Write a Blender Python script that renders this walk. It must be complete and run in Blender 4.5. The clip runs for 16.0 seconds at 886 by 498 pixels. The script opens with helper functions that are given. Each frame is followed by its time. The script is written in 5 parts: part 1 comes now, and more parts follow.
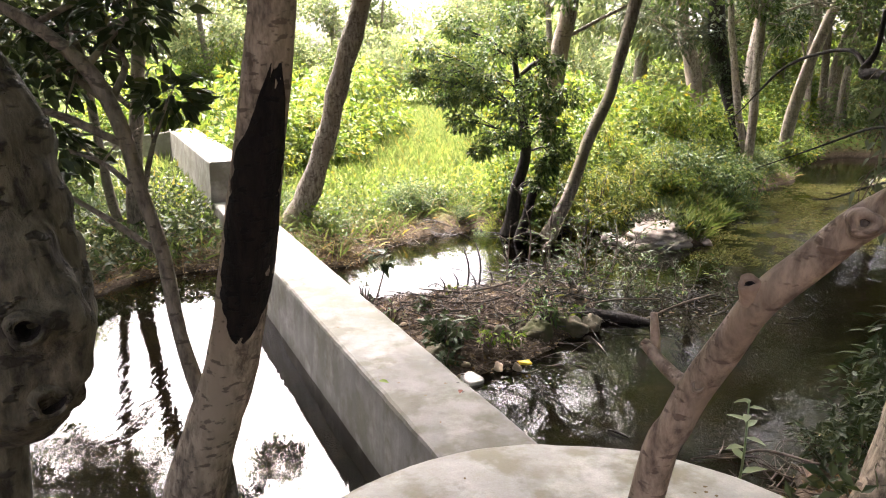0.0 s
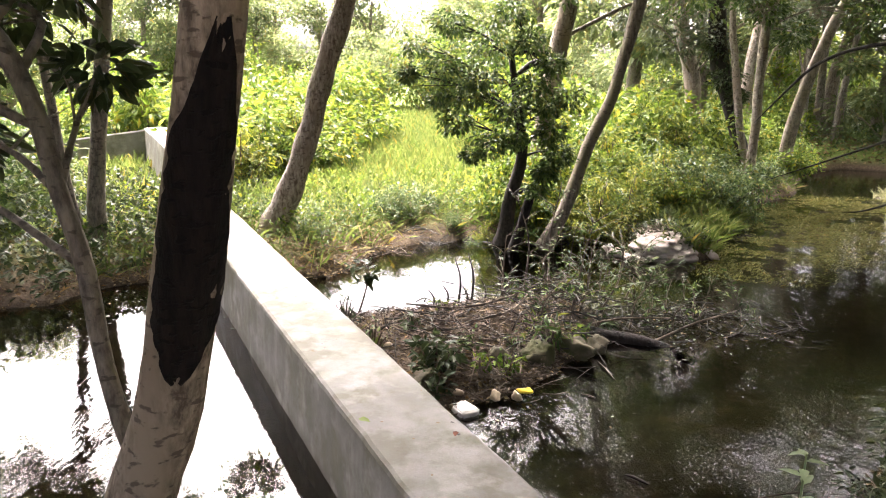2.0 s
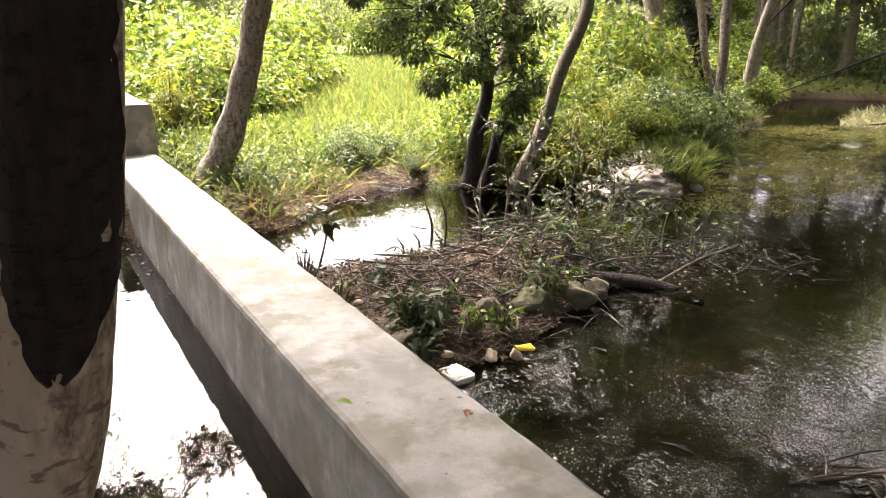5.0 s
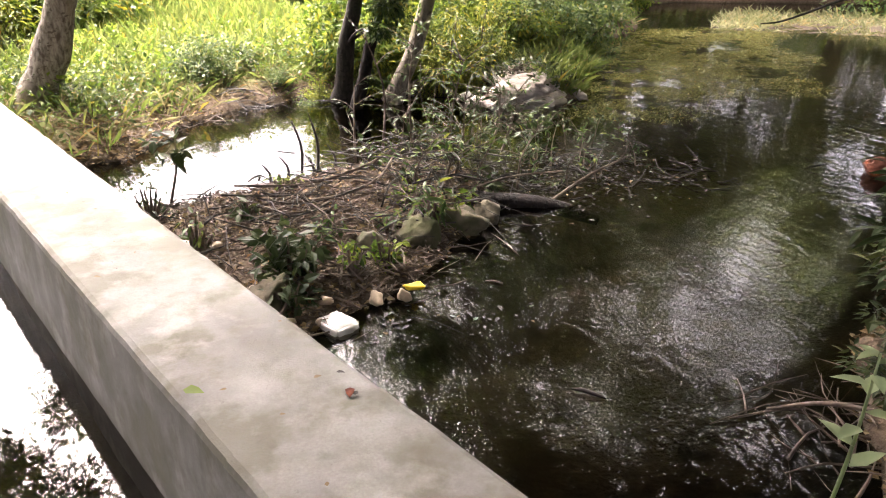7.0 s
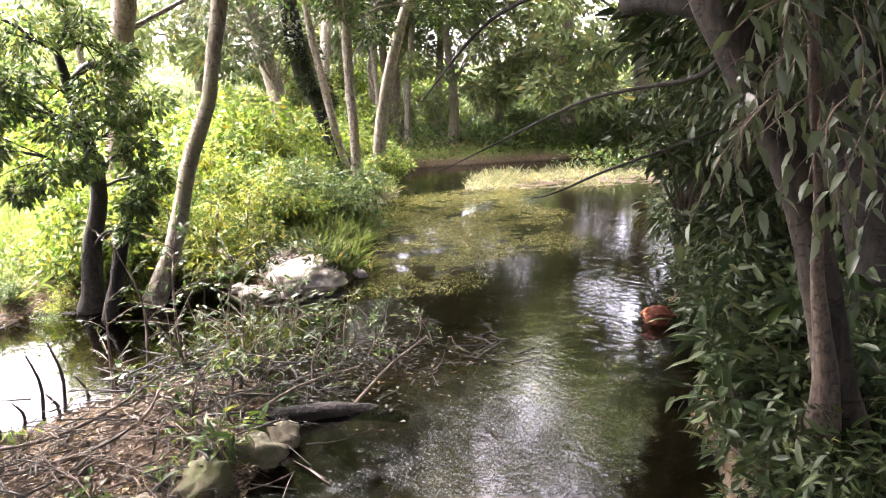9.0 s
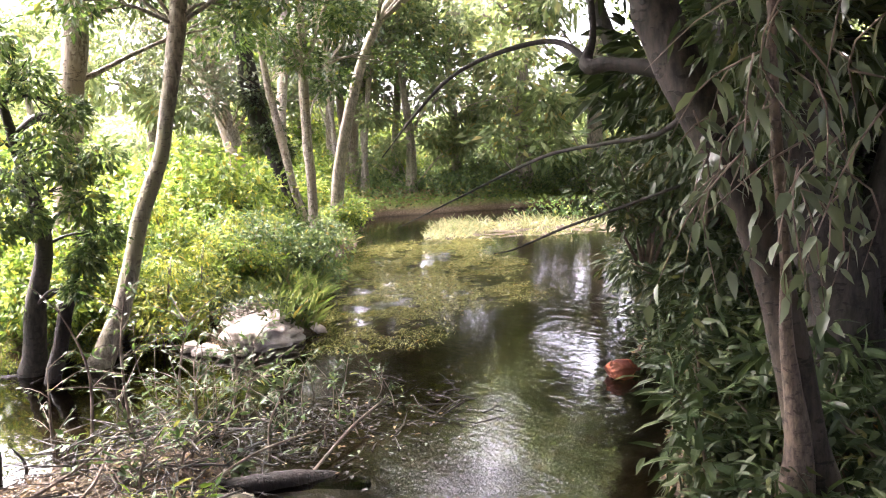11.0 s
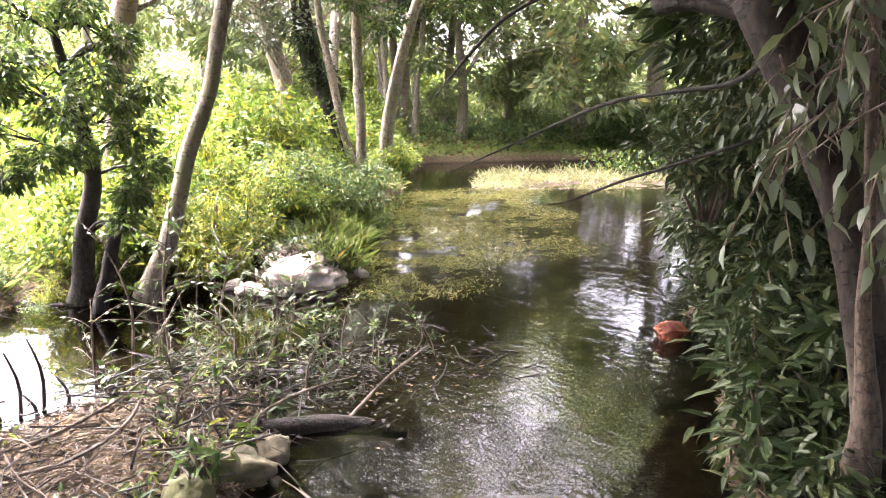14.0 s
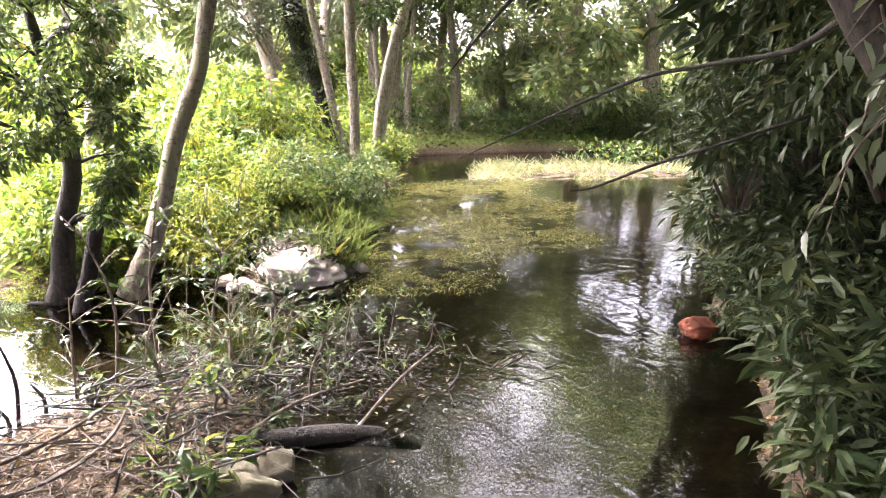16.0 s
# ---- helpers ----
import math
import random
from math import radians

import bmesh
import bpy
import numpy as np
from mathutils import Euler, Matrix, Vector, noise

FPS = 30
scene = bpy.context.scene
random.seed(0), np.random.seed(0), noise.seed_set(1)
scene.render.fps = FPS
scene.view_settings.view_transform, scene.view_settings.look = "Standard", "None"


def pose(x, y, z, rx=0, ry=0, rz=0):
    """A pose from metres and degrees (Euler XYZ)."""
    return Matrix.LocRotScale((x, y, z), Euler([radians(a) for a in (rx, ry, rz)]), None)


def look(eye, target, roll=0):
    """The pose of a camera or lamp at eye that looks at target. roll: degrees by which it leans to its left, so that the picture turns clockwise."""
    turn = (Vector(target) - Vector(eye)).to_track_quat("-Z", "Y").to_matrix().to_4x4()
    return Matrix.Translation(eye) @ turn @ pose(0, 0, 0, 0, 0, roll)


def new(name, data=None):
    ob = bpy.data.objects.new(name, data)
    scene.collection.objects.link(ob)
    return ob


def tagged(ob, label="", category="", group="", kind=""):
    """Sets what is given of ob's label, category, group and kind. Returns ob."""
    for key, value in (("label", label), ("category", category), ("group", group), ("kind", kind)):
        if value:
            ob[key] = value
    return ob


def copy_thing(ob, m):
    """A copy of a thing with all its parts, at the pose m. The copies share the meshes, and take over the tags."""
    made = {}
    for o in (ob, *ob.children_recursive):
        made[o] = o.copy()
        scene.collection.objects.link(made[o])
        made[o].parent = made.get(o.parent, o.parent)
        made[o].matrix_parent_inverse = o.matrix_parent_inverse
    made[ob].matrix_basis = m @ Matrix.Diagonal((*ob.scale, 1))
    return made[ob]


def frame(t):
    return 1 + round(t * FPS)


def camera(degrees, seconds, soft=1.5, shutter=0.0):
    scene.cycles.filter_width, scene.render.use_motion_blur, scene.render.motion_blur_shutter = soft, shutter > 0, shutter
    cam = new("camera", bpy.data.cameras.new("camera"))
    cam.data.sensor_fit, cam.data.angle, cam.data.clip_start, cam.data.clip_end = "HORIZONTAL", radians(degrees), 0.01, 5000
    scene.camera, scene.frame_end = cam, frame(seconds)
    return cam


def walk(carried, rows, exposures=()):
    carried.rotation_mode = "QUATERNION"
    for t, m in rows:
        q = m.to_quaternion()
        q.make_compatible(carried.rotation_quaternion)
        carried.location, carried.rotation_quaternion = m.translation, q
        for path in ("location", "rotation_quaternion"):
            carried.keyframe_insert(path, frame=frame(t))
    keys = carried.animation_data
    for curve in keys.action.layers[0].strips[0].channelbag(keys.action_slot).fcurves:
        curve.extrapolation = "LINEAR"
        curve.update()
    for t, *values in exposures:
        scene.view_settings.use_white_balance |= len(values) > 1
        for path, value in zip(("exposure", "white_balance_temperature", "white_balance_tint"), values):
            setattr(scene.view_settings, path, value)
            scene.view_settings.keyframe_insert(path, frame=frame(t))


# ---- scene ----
cam = camera(62.0, 16.0, soft=1.1)
METRES, EYE, TILT, LEAN, TURN = 4.0, 2.5, -14.0, 0.0, 0.0
ROWS = [
    (0.0, 0.0, 0.0, 0.0, 0.0, 0.0, -0.0),
    (0.5, -0.0006, 0.0372, 0.0001, -0.81, -1.88, -0.9),
    (1.0, 0.0045, 0.0815, 0.0035, -1.85, -0.75, -1.10),
    (1.5, -0.0044, 0.1185, 0.004, -0.96, -0.49, -0.64),
    (2.0, -0.0111, 0.1813, 0.0085, -1.12, 0.59, -0.82),
    (2.5, -0.0066, 0.2107, 0.0042, -0.13, 0.1, -1.34),
    (3.0, -0.0097, 0.2569, -0.0023, -3.19, -1.05, -0.46),
    (3.5, -0.0305, 0.301, -0.0072, -6.54, -0.8, -0.35),
    (6.0, -0.0559, 0.4879, -0.02, -4.8, -6.28, 3.29),
    (6.5, -0.0488, 0.5246, -0.0167, -7.62, -8.43, 4.13),
    (7.0, -0.0284, 0.5662, -0.0089, -14.66, -10.16, 3.84),
    (7.5, -0.0123, 0.6062, 0.0118, -20.54, -8.17, 4.87),
    (8.0, -0.0057, 0.6406, 0.0261, -25.78, -5.26, 8.46),
    (8.5, 0.004, 0.6664, 0.0381, -28.21, -3.88, 9.28),
    (9.0, 0.0041, 0.7019, 0.0556, -32.51, -0.09, 10.26),
    (9.5, 0.0107, 0.7179, 0.0657, -33.43, 1.58, 10.92),
    (10.0, 0.0136, 0.7289, 0.0725, -35.29, 2.95, 10.46),
    (12.5, 0.0261, 0.7235, 0.0754, -36.05, 2.84, 11.11),
    (13.0, 0.0328, 0.7281, 0.0707, -34.18, 0.77, 8.47),
    (13.5, 0.0375, 0.7401, 0.0721, -32.7, -0.11, 7.78),
    (14.0, 0.0408, 0.7668, 0.0758, -32.29, -0.45, 8.14),
    (14.5, 0.0496, 0.7963, 0.0867, -33.76, -0.39, 10.1),
    (15.0, 0.0465, 0.8242, 0.0834, -33.28, -2.83, 10.16),
    (15.5, 0.05, 0.8503, 0.0805, -32.49, -2.73, 9.6),
    (16.0, 0.0639, 0.8839, 0.0764, -33.25, -1.04, 8.51),
]
walk(cam, [(t, pose(0, 0, EYE, TILT, LEAN, TURN) @ pose(METRES * x, METRES * y, METRES * z, 90 + pitch, roll, yaw)) for t, x, y, z, yaw, pitch, roll in ROWS],
     exposures=[(0.0, 4.42, 6300, 13), (6.5, 4.38, 6600, 15), (8.5, 5.1, 6100, 17), (16.0, 5.45, 6100, 18)])

# ---------------------------------------------------------------- light
SUN_ELEV, SUN_AZ = 60.0, -18.0          # azimuth clockwise from +y
world = bpy.data.worlds.new("sky")
scene.world = world
world.use_nodes = True
wn = world.node_tree
sky = wn.nodes.new("ShaderNodeTexSky")
sky.sky_type, sky.sun_disc = "NISHITA", False
sky.sun_elevation, sky.sun_rotation = radians(SUN_ELEV), radians(SUN_AZ)
sky.dust_density, sky.air_density, sky.ozone_density = 10.0, 0.18, 0.0
wn.nodes["Background"].inputs["Strength"].default_value = 0.12
wn.links.new(sky.outputs[0], wn.nodes["Background"].inputs["Color"])
sun = new("sun", bpy.data.lights.new("sun", "SUN"))
sun.data.energy, sun.data.angle, sun.data.color = 0.52, radians(5), (1.0, 0.97, 0.91)
e, a = radians(SUN_ELEV), radians(SUN_AZ)
sun.matrix_world = look((0, 0, 0), (-math.cos(e) * math.sin(a), -math.cos(e) * math.cos(a), -math.sin(e)))


# ---------------------------------------------------------------- materials
class Nodes:
    """A small wrapper to write node trees on few lines."""

    def __init__(self, name):
        self.mat = bpy.data.materials.new(name)
        self.mat.use_nodes = True
        self.t = self.mat.node_tree
        self.t.nodes.clear()
        self.out = self.t.nodes.new("ShaderNodeOutputMaterial")
        self.pos = self.t.nodes.new("ShaderNodeNewGeometry")

    def node(self, kind, **ins):
        n = self.t.nodes.new(kind)
        for k, v in ins.items():
            self.put(n.inputs[k.replace("_", " ")], v)
        return n

    def put(self, socket, v):
        if isinstance(v, bpy.types.NodeSocket):
            self.t.links.new(v, socket)
        else:
            socket.default_value = v

    def noise(self, scale, detail=4.0, rough=0.55, stretch=None, vector=None, distort=0.0):
        v = vector or self.pos.outputs["Position"]
        if stretch:
            m = self.t.nodes.new("ShaderNodeMapping")
            self.t.links.new(v, m.inputs["Vector"])
            m.inputs["Scale"].default_value = stretch
            v = m.outputs[0]
        n = self.node("ShaderNodeTexNoise", Vector=v, Scale=scale, Detail=detail, Roughness=rough, Distortion=distort)
        return n.outputs["Fac"]

    def ramp(self, fac, *stops):
        n = self.t.nodes.new("ShaderNodeValToRGB")
        self.put(n.inputs[0], fac)
        el = n.color_ramp.elements
        while len(el) < len(stops):
            el.new(0.5)
        for i, (p, c) in enumerate(stops):
            el[i].position = p
            el[i].color = (*c, 1) if len(c) == 3 else c
        return n.outputs[0]

    def mix(self, fac, c1, c2, blend="MIX"):
        n = self.t.nodes.new("ShaderNodeMix")
        n.data_type, n.blend_type = "RGBA", blend
        self.put(n.inputs[0], fac)
        self.put(n.inputs[6], c1 if not isinstance(c1, tuple) else (*c1, 1))
        self.put(n.inputs[7], c2 if not isinstance(c2, tuple) else (*c2, 1))
        return n.outputs[2]

    def span(self, v, lo, hi, a=0.0, b=1.0):
        n = self.t.nodes.new("ShaderNodeMapRange")
        for i, x in enumerate((v, lo, hi, a, b)):
            self.put(n.inputs[i], x)
        return n.outputs[0]

    def bump(self, height, strength=0.5, distance=0.01):
        return self.node("ShaderNodeBump", Height=height, Strength=strength, Distance=distance).outputs[0]

    def done(self, color, rough=0.8, normal=None, metallic=0.0, spec=0.5):
        p = self.node("ShaderNodeBsdfPrincipled", Roughness=rough, Metallic=metallic)
        p.inputs["Specular IOR Level"].default_value = spec
        self.put(p.inputs["Base Color"], color if not isinstance(color, tuple) else (*color, 1))
        if normal:
            self.put(p.inputs["Normal"], normal)
        self.t.links.new(p.outputs[0], self.out.inputs[0])
        return self.mat


def bark_mat(name, light, dark, patch, scale=9.0, relief=0.012, stretch=(1, 1, 0.35)):
    n = Nodes(name)
    big = n.noise(scale * 0.35, 3, 0.5, stretch)
    fine = n.noise(scale * 3, 6, 0.65, stretch)
    c = n.mix(n.ramp(fine, (0.35, (0, 0, 0)), (0.62, (1, 1, 1))), dark, light)
    c = n.mix(n.ramp(big, (0.5, (0, 0, 0)), (0.66, (1, 1, 1))), c, patch)
    flake = n.ramp(n.noise(scale * 1.6, 3, 0.5, (1, 1, 2.2)), (0.58, (0, 0, 0)), (0.64, (1, 1, 1)))
    c = n.mix(n.span(flake, 0, 1, 0, 0.85), c, dark)
    return n.done(c, 0.82, n.bump(n.mix(0.35, fine, flake), 0.8, relief), spec=0.25)


def leaf_mat(name, c1, c2, c3, gloss=0.45, through_light=0.4, spec=0.4):
    """Leaves: three greens picked leaf by leaf, and light that passes through."""
    n = Nodes(name)
    rnd = n.pos.outputs["Random Per Island"]
    c = n.ramp(rnd, (0.0, c1), (0.5, c2), (0.92, c3), (1.0, (c3[0] * 1.3, c3[1] * 0.9, c3[2] * 0.6)))
    patch = n.noise(0.7, 2)
    c = n.mix(n.span(patch, 0.3, 0.7, 0.0, 0.45), c, n.mix(1.0, c, (0.75, 0.8, 0.55), "MULTIPLY"))
    p = n.node("ShaderNodeBsdfPrincipled", Roughness=gloss)
    p.inputs["Specular IOR Level"].default_value = spec
    n.put(p.inputs["Base Color"], c)
    tr = n.node("ShaderNodeBsdfTranslucent")
    n.put(tr.inputs[0], n.mix(1.0, c, (1.35, 1.3, 0.9), "MULTIPLY"))
    m = n.node("ShaderNodeMixShader", Fac=through_light)
    n.t.links.new(p.outputs[0], m.inputs[1])
    n.t.links.new(tr.outputs[0], m.inputs[2])
    n.t.links.new(m.outputs[0], n.out.inputs[0])
    return n.mat


def concrete_mat(name, pale=1.0):
    """Cast concrete, clouded with olive and grey stains; pale: colour factor, above 1 to hold sunlight."""
    n = Nodes(name)
    big = n.noise(1.6, 8, 0.65)
    mid = n.noise(6.0, 8, 0.68)
    grain = n.noise(120.0, 3, 0.6)
    c = n.ramp(big, (0.34, (0.165, 0.158, 0.147)), (0.5, (0.255, 0.247, 0.23)), (0.68, (0.36, 0.35, 0.33)))
    c = n.mix(n.ramp(mid, (0.48, (0, 0, 0)), (0.70, (0.45, 0.45, 0.45))), c, (0.21, 0.195, 0.145))
    c = n.mix(n.ramp(n.noise(2.8, 5, 0.62), (0.46, (0, 0, 0)), (0.58, (0.85, 0.85, 0.85))), c, (0.135, 0.126, 0.08))
    c = n.mix(n.ramp(n.noise(9.0, 6, 0.65), (0.58, (0, 0, 0)), (0.70, (0.4, 0.4, 0.4))), c, (0.085, 0.075, 0.055))
    # run-off streaks, strengthened so that upright faces carry some of their shade
    streak_and_shade = n.ramp(n.noise(7.0, 4, 0.6, (1, 1, 0.06)), (0.36, (0, 0, 0)), (0.66, (0.7, 0.7, 0.7)))
    nz = n.t.nodes.new("ShaderNodeSeparateXYZ")
    n.t.links.new(n.pos.outputs["True Normal"], nz.inputs[0])
    side = n.span(nz.outputs[2], 0.2, 0.7, 1.0, 0.0)
    f = n.t.nodes.new("ShaderNodeMath")
    f.operation = "MULTIPLY"
    n.put(f.inputs[0], streak_and_shade)
    n.put(f.inputs[1], side)
    c = n.mix(f.outputs[0], c, (0.15, 0.143, 0.128))
    # damp, algae-stained band above the water line
    pz = n.t.nodes.new("ShaderNodeSeparateXYZ")
    n.t.links.new(n.pos.outputs["Position"], pz.inputs[0])
    wet = n.span(pz.outputs[2], 0.02, 0.12, 0.8, 0.0)
    c = n.mix(wet, c, (0.11, 0.10, 0.075))
    blot = n.ramp(n.noise(3.4, 6, 0.62), (0.54, (0, 0, 0)), (0.68, (0.6, 0.6, 0.6)))
    c = n.mix(blot, c, (0.42, 0.41, 0.385))
    pock = n.ramp(n.noise(30, 6, 0.75), (0.62, (0, 0, 0)), (0.72, (0.5, 0.5, 0.5)))
    c = n.mix(pock, c, (0.10, 0.092, 0.075))
    c = n.mix(n.span(grain, 0.3, 0.7, 0.0, 0.35), c, (0.15, 0.142, 0.125))
    c = n.mix(1.0, c, (pale, pale, pale * 0.98), "MULTIPLY")
    h = n.mix(0.3, n.noise(22, 6, 0.7), grain)
    return n.done(c, n.span(mid, 0.3, 0.7, 0.55, 0.85), n.bump(h, 0.5, 0.006), spec=0.35)


def ground_mat(name):
    n = Nodes(name)
    pz = n.t.nodes.new("ShaderNodeSeparateXYZ")
    n.t.links.new(n.pos.outputs["Position"], pz.inputs[0])
    z = pz.outputs[2]
    fine = n.noise(14, 6, 0.65)
    mid = n.noise(2.5, 5, 0.6)
    big = n.noise(0.5, 4, 0.6)
    litter = n.ramp(n.noise(30, 5, 0.7), (0.3, (0.035, 0.026, 0.018)), (0.5, (0.09, 0.066, 0.045)), (0.62, (0.12, 0.094, 0.066)), (0.75, (0.20, 0.165, 0.125)))
    grass = n.ramp(fine, (0.3, (0.04, 0.06, 0.014)), (0.55, (0.10, 0.135, 0.03)), (0.75, (0.18, 0.20, 0.06)))
    # the near bank is bare, littered earth; grass grows beyond the stream
    grass = n.mix(n.span(pz.outputs[1], 7.5, 9.5), litter, grass)
    up = n.mix(n.span(z, 0.12, 0.34), litter, n.mix(n.ramp(mid, (0.60, (0, 0, 0)), (0.72, (1, 1, 1))), grass, litter))
    silt = n.ramp(n.noise(3.5, 5, 0.6), (0.3, (0.025, 0.023, 0.017)), (0.55, (0.065, 0.057, 0.038)), (0.75, (0.15, 0.122, 0.078)))
    algae = n.ramp(n.noise(9, 5, 0.6, (1, 1.6, 1)), (0.35, (0.03, 0.029, 0.012)), (0.65, (0.13, 0.115, 0.045)))
    bed = n.mix(n.ramp(big, (0.50, (0, 0, 0)), (0.66, (0.85, 0.85, 0.85))), silt, algae)
    c = n.mix(n.span(z, -0.02, 0.015), bed, up)
    wet = n.span(z, 0.015, 0.07, 0.55, 1.0)
    w = n.node("ShaderNodeCombineColor", Red=wet, Green=wet, Blue=wet)
    c = n.mix(1.0, c, w.outputs[0], "MULTIPLY")
    return n.done(c, n.span(z, 0.0, 0.1, 0.7, 0.95), n.bump(n.mix(0.5, fine, n.noise(45, 4)), 0.9, 0.03), spec=0.06)


def water_mat(name):
    """Clear brownish water: a mirror at grazing angles, and the bed below."""
    n = Nodes(name)
    w1 = n.noise(3.0, 2, 0.45, (1.0, 0.6, 1), distort=1.2)
    w2 = n.noise(11.0, 2, 0.5, (1.0, 0.42, 1), distort=0.9)
    calm = n.noise(0.45, 2)
    h = n.mix(n.span(calm, 0.4, 0.62, 0.25, 0.6), w1, w2)
    # still pool above the weir, rippled stream below it
    v = n.t.nodes.new("ShaderNodeVectorMath")
    v.operation = "DOT_PRODUCT"
    n.t.links.new(n.pos.outputs["Position"], v.inputs[0])
    v.inputs[1].default_value = (-0.9074, -0.4202, 0.0)
    still = n.span(v.outputs["Value"], -1.9, -1.4, 0.36, n.span(n.noise(0.7, 2), 0.42, 0.6, 0.05, 0.22))
    b = n.bump(h, still, 0.02)
    tr = n.node("ShaderNodeBsdfTransparent")
    tr.inputs[0].default_value = (0.33, 0.30, 0.245, 1)
    gl = n.node("ShaderNodeBsdfGlossy", Roughness=0.015, Normal=b)
    gl.inputs[0].default_value = (1, 1, 1, 1)
    fr = n.node("ShaderNodeFresnel", IOR=1.34, Normal=b)
    m = n.node("ShaderNodeMixShader", Fac=fr.outputs[0])
    n.t.links.new(tr.outputs[0], m.inputs[1])
    n.t.links.new(gl.outputs[0], m.inputs[2])
    n.t.links.new(m.outputs[0], n.out.inputs[0])
    return n.mat


def rough_mat(name, c1, c2, c3=None, scale=12.0, rough=0.85, relief=0.01, spec=0.3):
    n = Nodes(name)
    a_, b_ = n.noise(scale, 6, 0.65), n.noise(scale * 0.25, 3)
    c = n.mix(n.ramp(a_, (0.35, (0, 0, 0)), (0.65, (1, 1, 1))), c1, c2)
    c = n.mix(n.ramp(b_, (0.48, (0, 0, 0)), (0.62, (1, 1, 1))), c, c3 or c2)
    return n.done(c, rough, n.bump(a_, 0.7, relief), spec=spec)


CONCRETE = concrete_mat("concrete", 0.86)
# landing colour raised to stand in for the sun falling on it
CONCRETE_SUNLIT = concrete_mat("sunlit_concrete", 1.7)
GROUND = ground_mat("earth_and_grass")
WATER = water_mat("water")
BARK_TAN = bark_mat("tan_bark", (0.35, 0.285, 0.21), (0.095, 0.074, 0.053), (0.26, 0.21, 0.15))
BARK_PALE = bark_mat("pale_bark", (0.32, 0.285, 0.235), (0.09, 0.07, 0.052), (0.20, 0.16, 0.12), scale=10, relief=0.025)
BARK_GREY = bark_mat("grey_bark", (0.23, 0.20, 0.155), (0.07, 0.06, 0.045), (0.15, 0.14, 0.085))
# near-black browns put the near bank's deep shade into this mottled bark
BARK_MOTTLED_SHADED = bark_mat("mottled_shaded_bark", (0.034, 0.026, 0.019), (0.007, 0.0055, 0.004), (0.075, 0.06, 0.044), scale=8)
BARK_OLD = bark_mat("old_bark", (0.13, 0.115, 0.078), (0.024, 0.021, 0.015), (0.08, 0.077, 0.045), scale=7, relief=0.06)
# dark bark, lowered further so the colour holds deep shade
BARK_DARK_SHADED = bark_mat("dark_shaded_bark", (0.03, 0.025, 0.02), (0.009, 0.0075, 0.006), (0.02, 0.02, 0.012))
BARK_PINK = bark_mat("smooth_brown_bark", (0.32, 0.25, 0.185), (0.10, 0.072, 0.052), (0.225, 0.172, 0.125), scale=16, relief=0.007)
BARK_CREEPER = bark_mat("creeper_bark", (0.105, 0.08, 0.06), (0.032, 0.024, 0.018), (0.07, 0.052, 0.038), scale=16, relief=0.007)
CHAR = bark_mat("charred_wood", (0.015, 0.010, 0.008), (0.004, 0.0035, 0.003), (0.010, 0.007, 0.006), scale=11, relief=0.03, stretch=(1, 1, 0.15))
RAW_WOOD = rough_mat("torn_wood", (0.30, 0.225, 0.16), (0.17, 0.115, 0.08), None, 30, 0.7, 0.01)
TWIG = rough_mat("dry_twig", (0.10, 0.072, 0.053), (0.035, 0.025, 0.019), (0.16, 0.125, 0.097), 25, 0.8, 0.004)
TWIG_DARK = rough_mat("wet_twig", (0.034, 0.025, 0.018), (0.014, 0.0105, 0.008), None, 25, 0.6, 0.004)
ROCK_WHITE = rough_mat("pale_rock", (0.37, 0.325, 0.29), (0.14, 0.115, 0.09), (0.44, 0.40, 0.365), 9, 0.85, 0.03)
ROCK_MOSS = rough_mat("mossy_rock", (0.13, 0.11, 0.075), (0.04, 0.036, 0.022), (0.06, 0.062, 0.024), 9, 0.9, 0.02)
STONE_WHITE = rough_mat("white_stone", (0.72, 0.70, 0.67), (0.52, 0.50, 0.46), None, 14, 0.7, 0.006)
STONE_TAN = rough_mat("tan_stone", (0.42, 0.34, 0.24), (0.28, 0.22, 0.15), None, 16, 0.7, 0.006)
YELLOW = rough_mat("yellow_plastic", (0.80, 0.62, 0.05), (0.66, 0.47, 0.03), None, 8, 0.4, 0.002)
ORANGE = rough_mat("orange_cloth", (0.34, 0.095, 0.035), (0.10, 0.028, 0.014), None, 22, 0.8, 0.01)
# dark greens; on shaded banks they also stand in for the shade
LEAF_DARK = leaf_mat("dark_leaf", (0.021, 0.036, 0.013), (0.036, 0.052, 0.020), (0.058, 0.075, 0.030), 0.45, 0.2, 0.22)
LEAF_MID = leaf_mat("green_leaf", (0.024, 0.046, 0.014), (0.055, 0.09, 0.028), (0.115, 0.15, 0.045), 0.45, 0.38, 0.3)
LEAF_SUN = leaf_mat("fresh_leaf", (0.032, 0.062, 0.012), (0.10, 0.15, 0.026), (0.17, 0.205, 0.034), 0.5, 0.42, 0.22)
LEAF_YELLOW = leaf_mat("yellow_green_leaf", (0.06, 0.082, 0.014), (0.125, 0.155, 0.022), (0.22, 0.23, 0.034), 0.5, 0.45, 0.3)
# greens lightened to put distance haze into the leaf colour
LEAF_HAZED = leaf_mat("hazed_leaf", (0.07, 0.10, 0.05), (0.13, 0.165, 0.08), (0.19, 0.22, 0.12), 0.5, 0.55, 0.3)
LEAF_GREY = leaf_mat("grey_green_leaf", (0.05, 0.068, 0.04), (0.075, 0.095, 0.056), (0.11, 0.13, 0.078), 0.4, 0.3, 0.5)
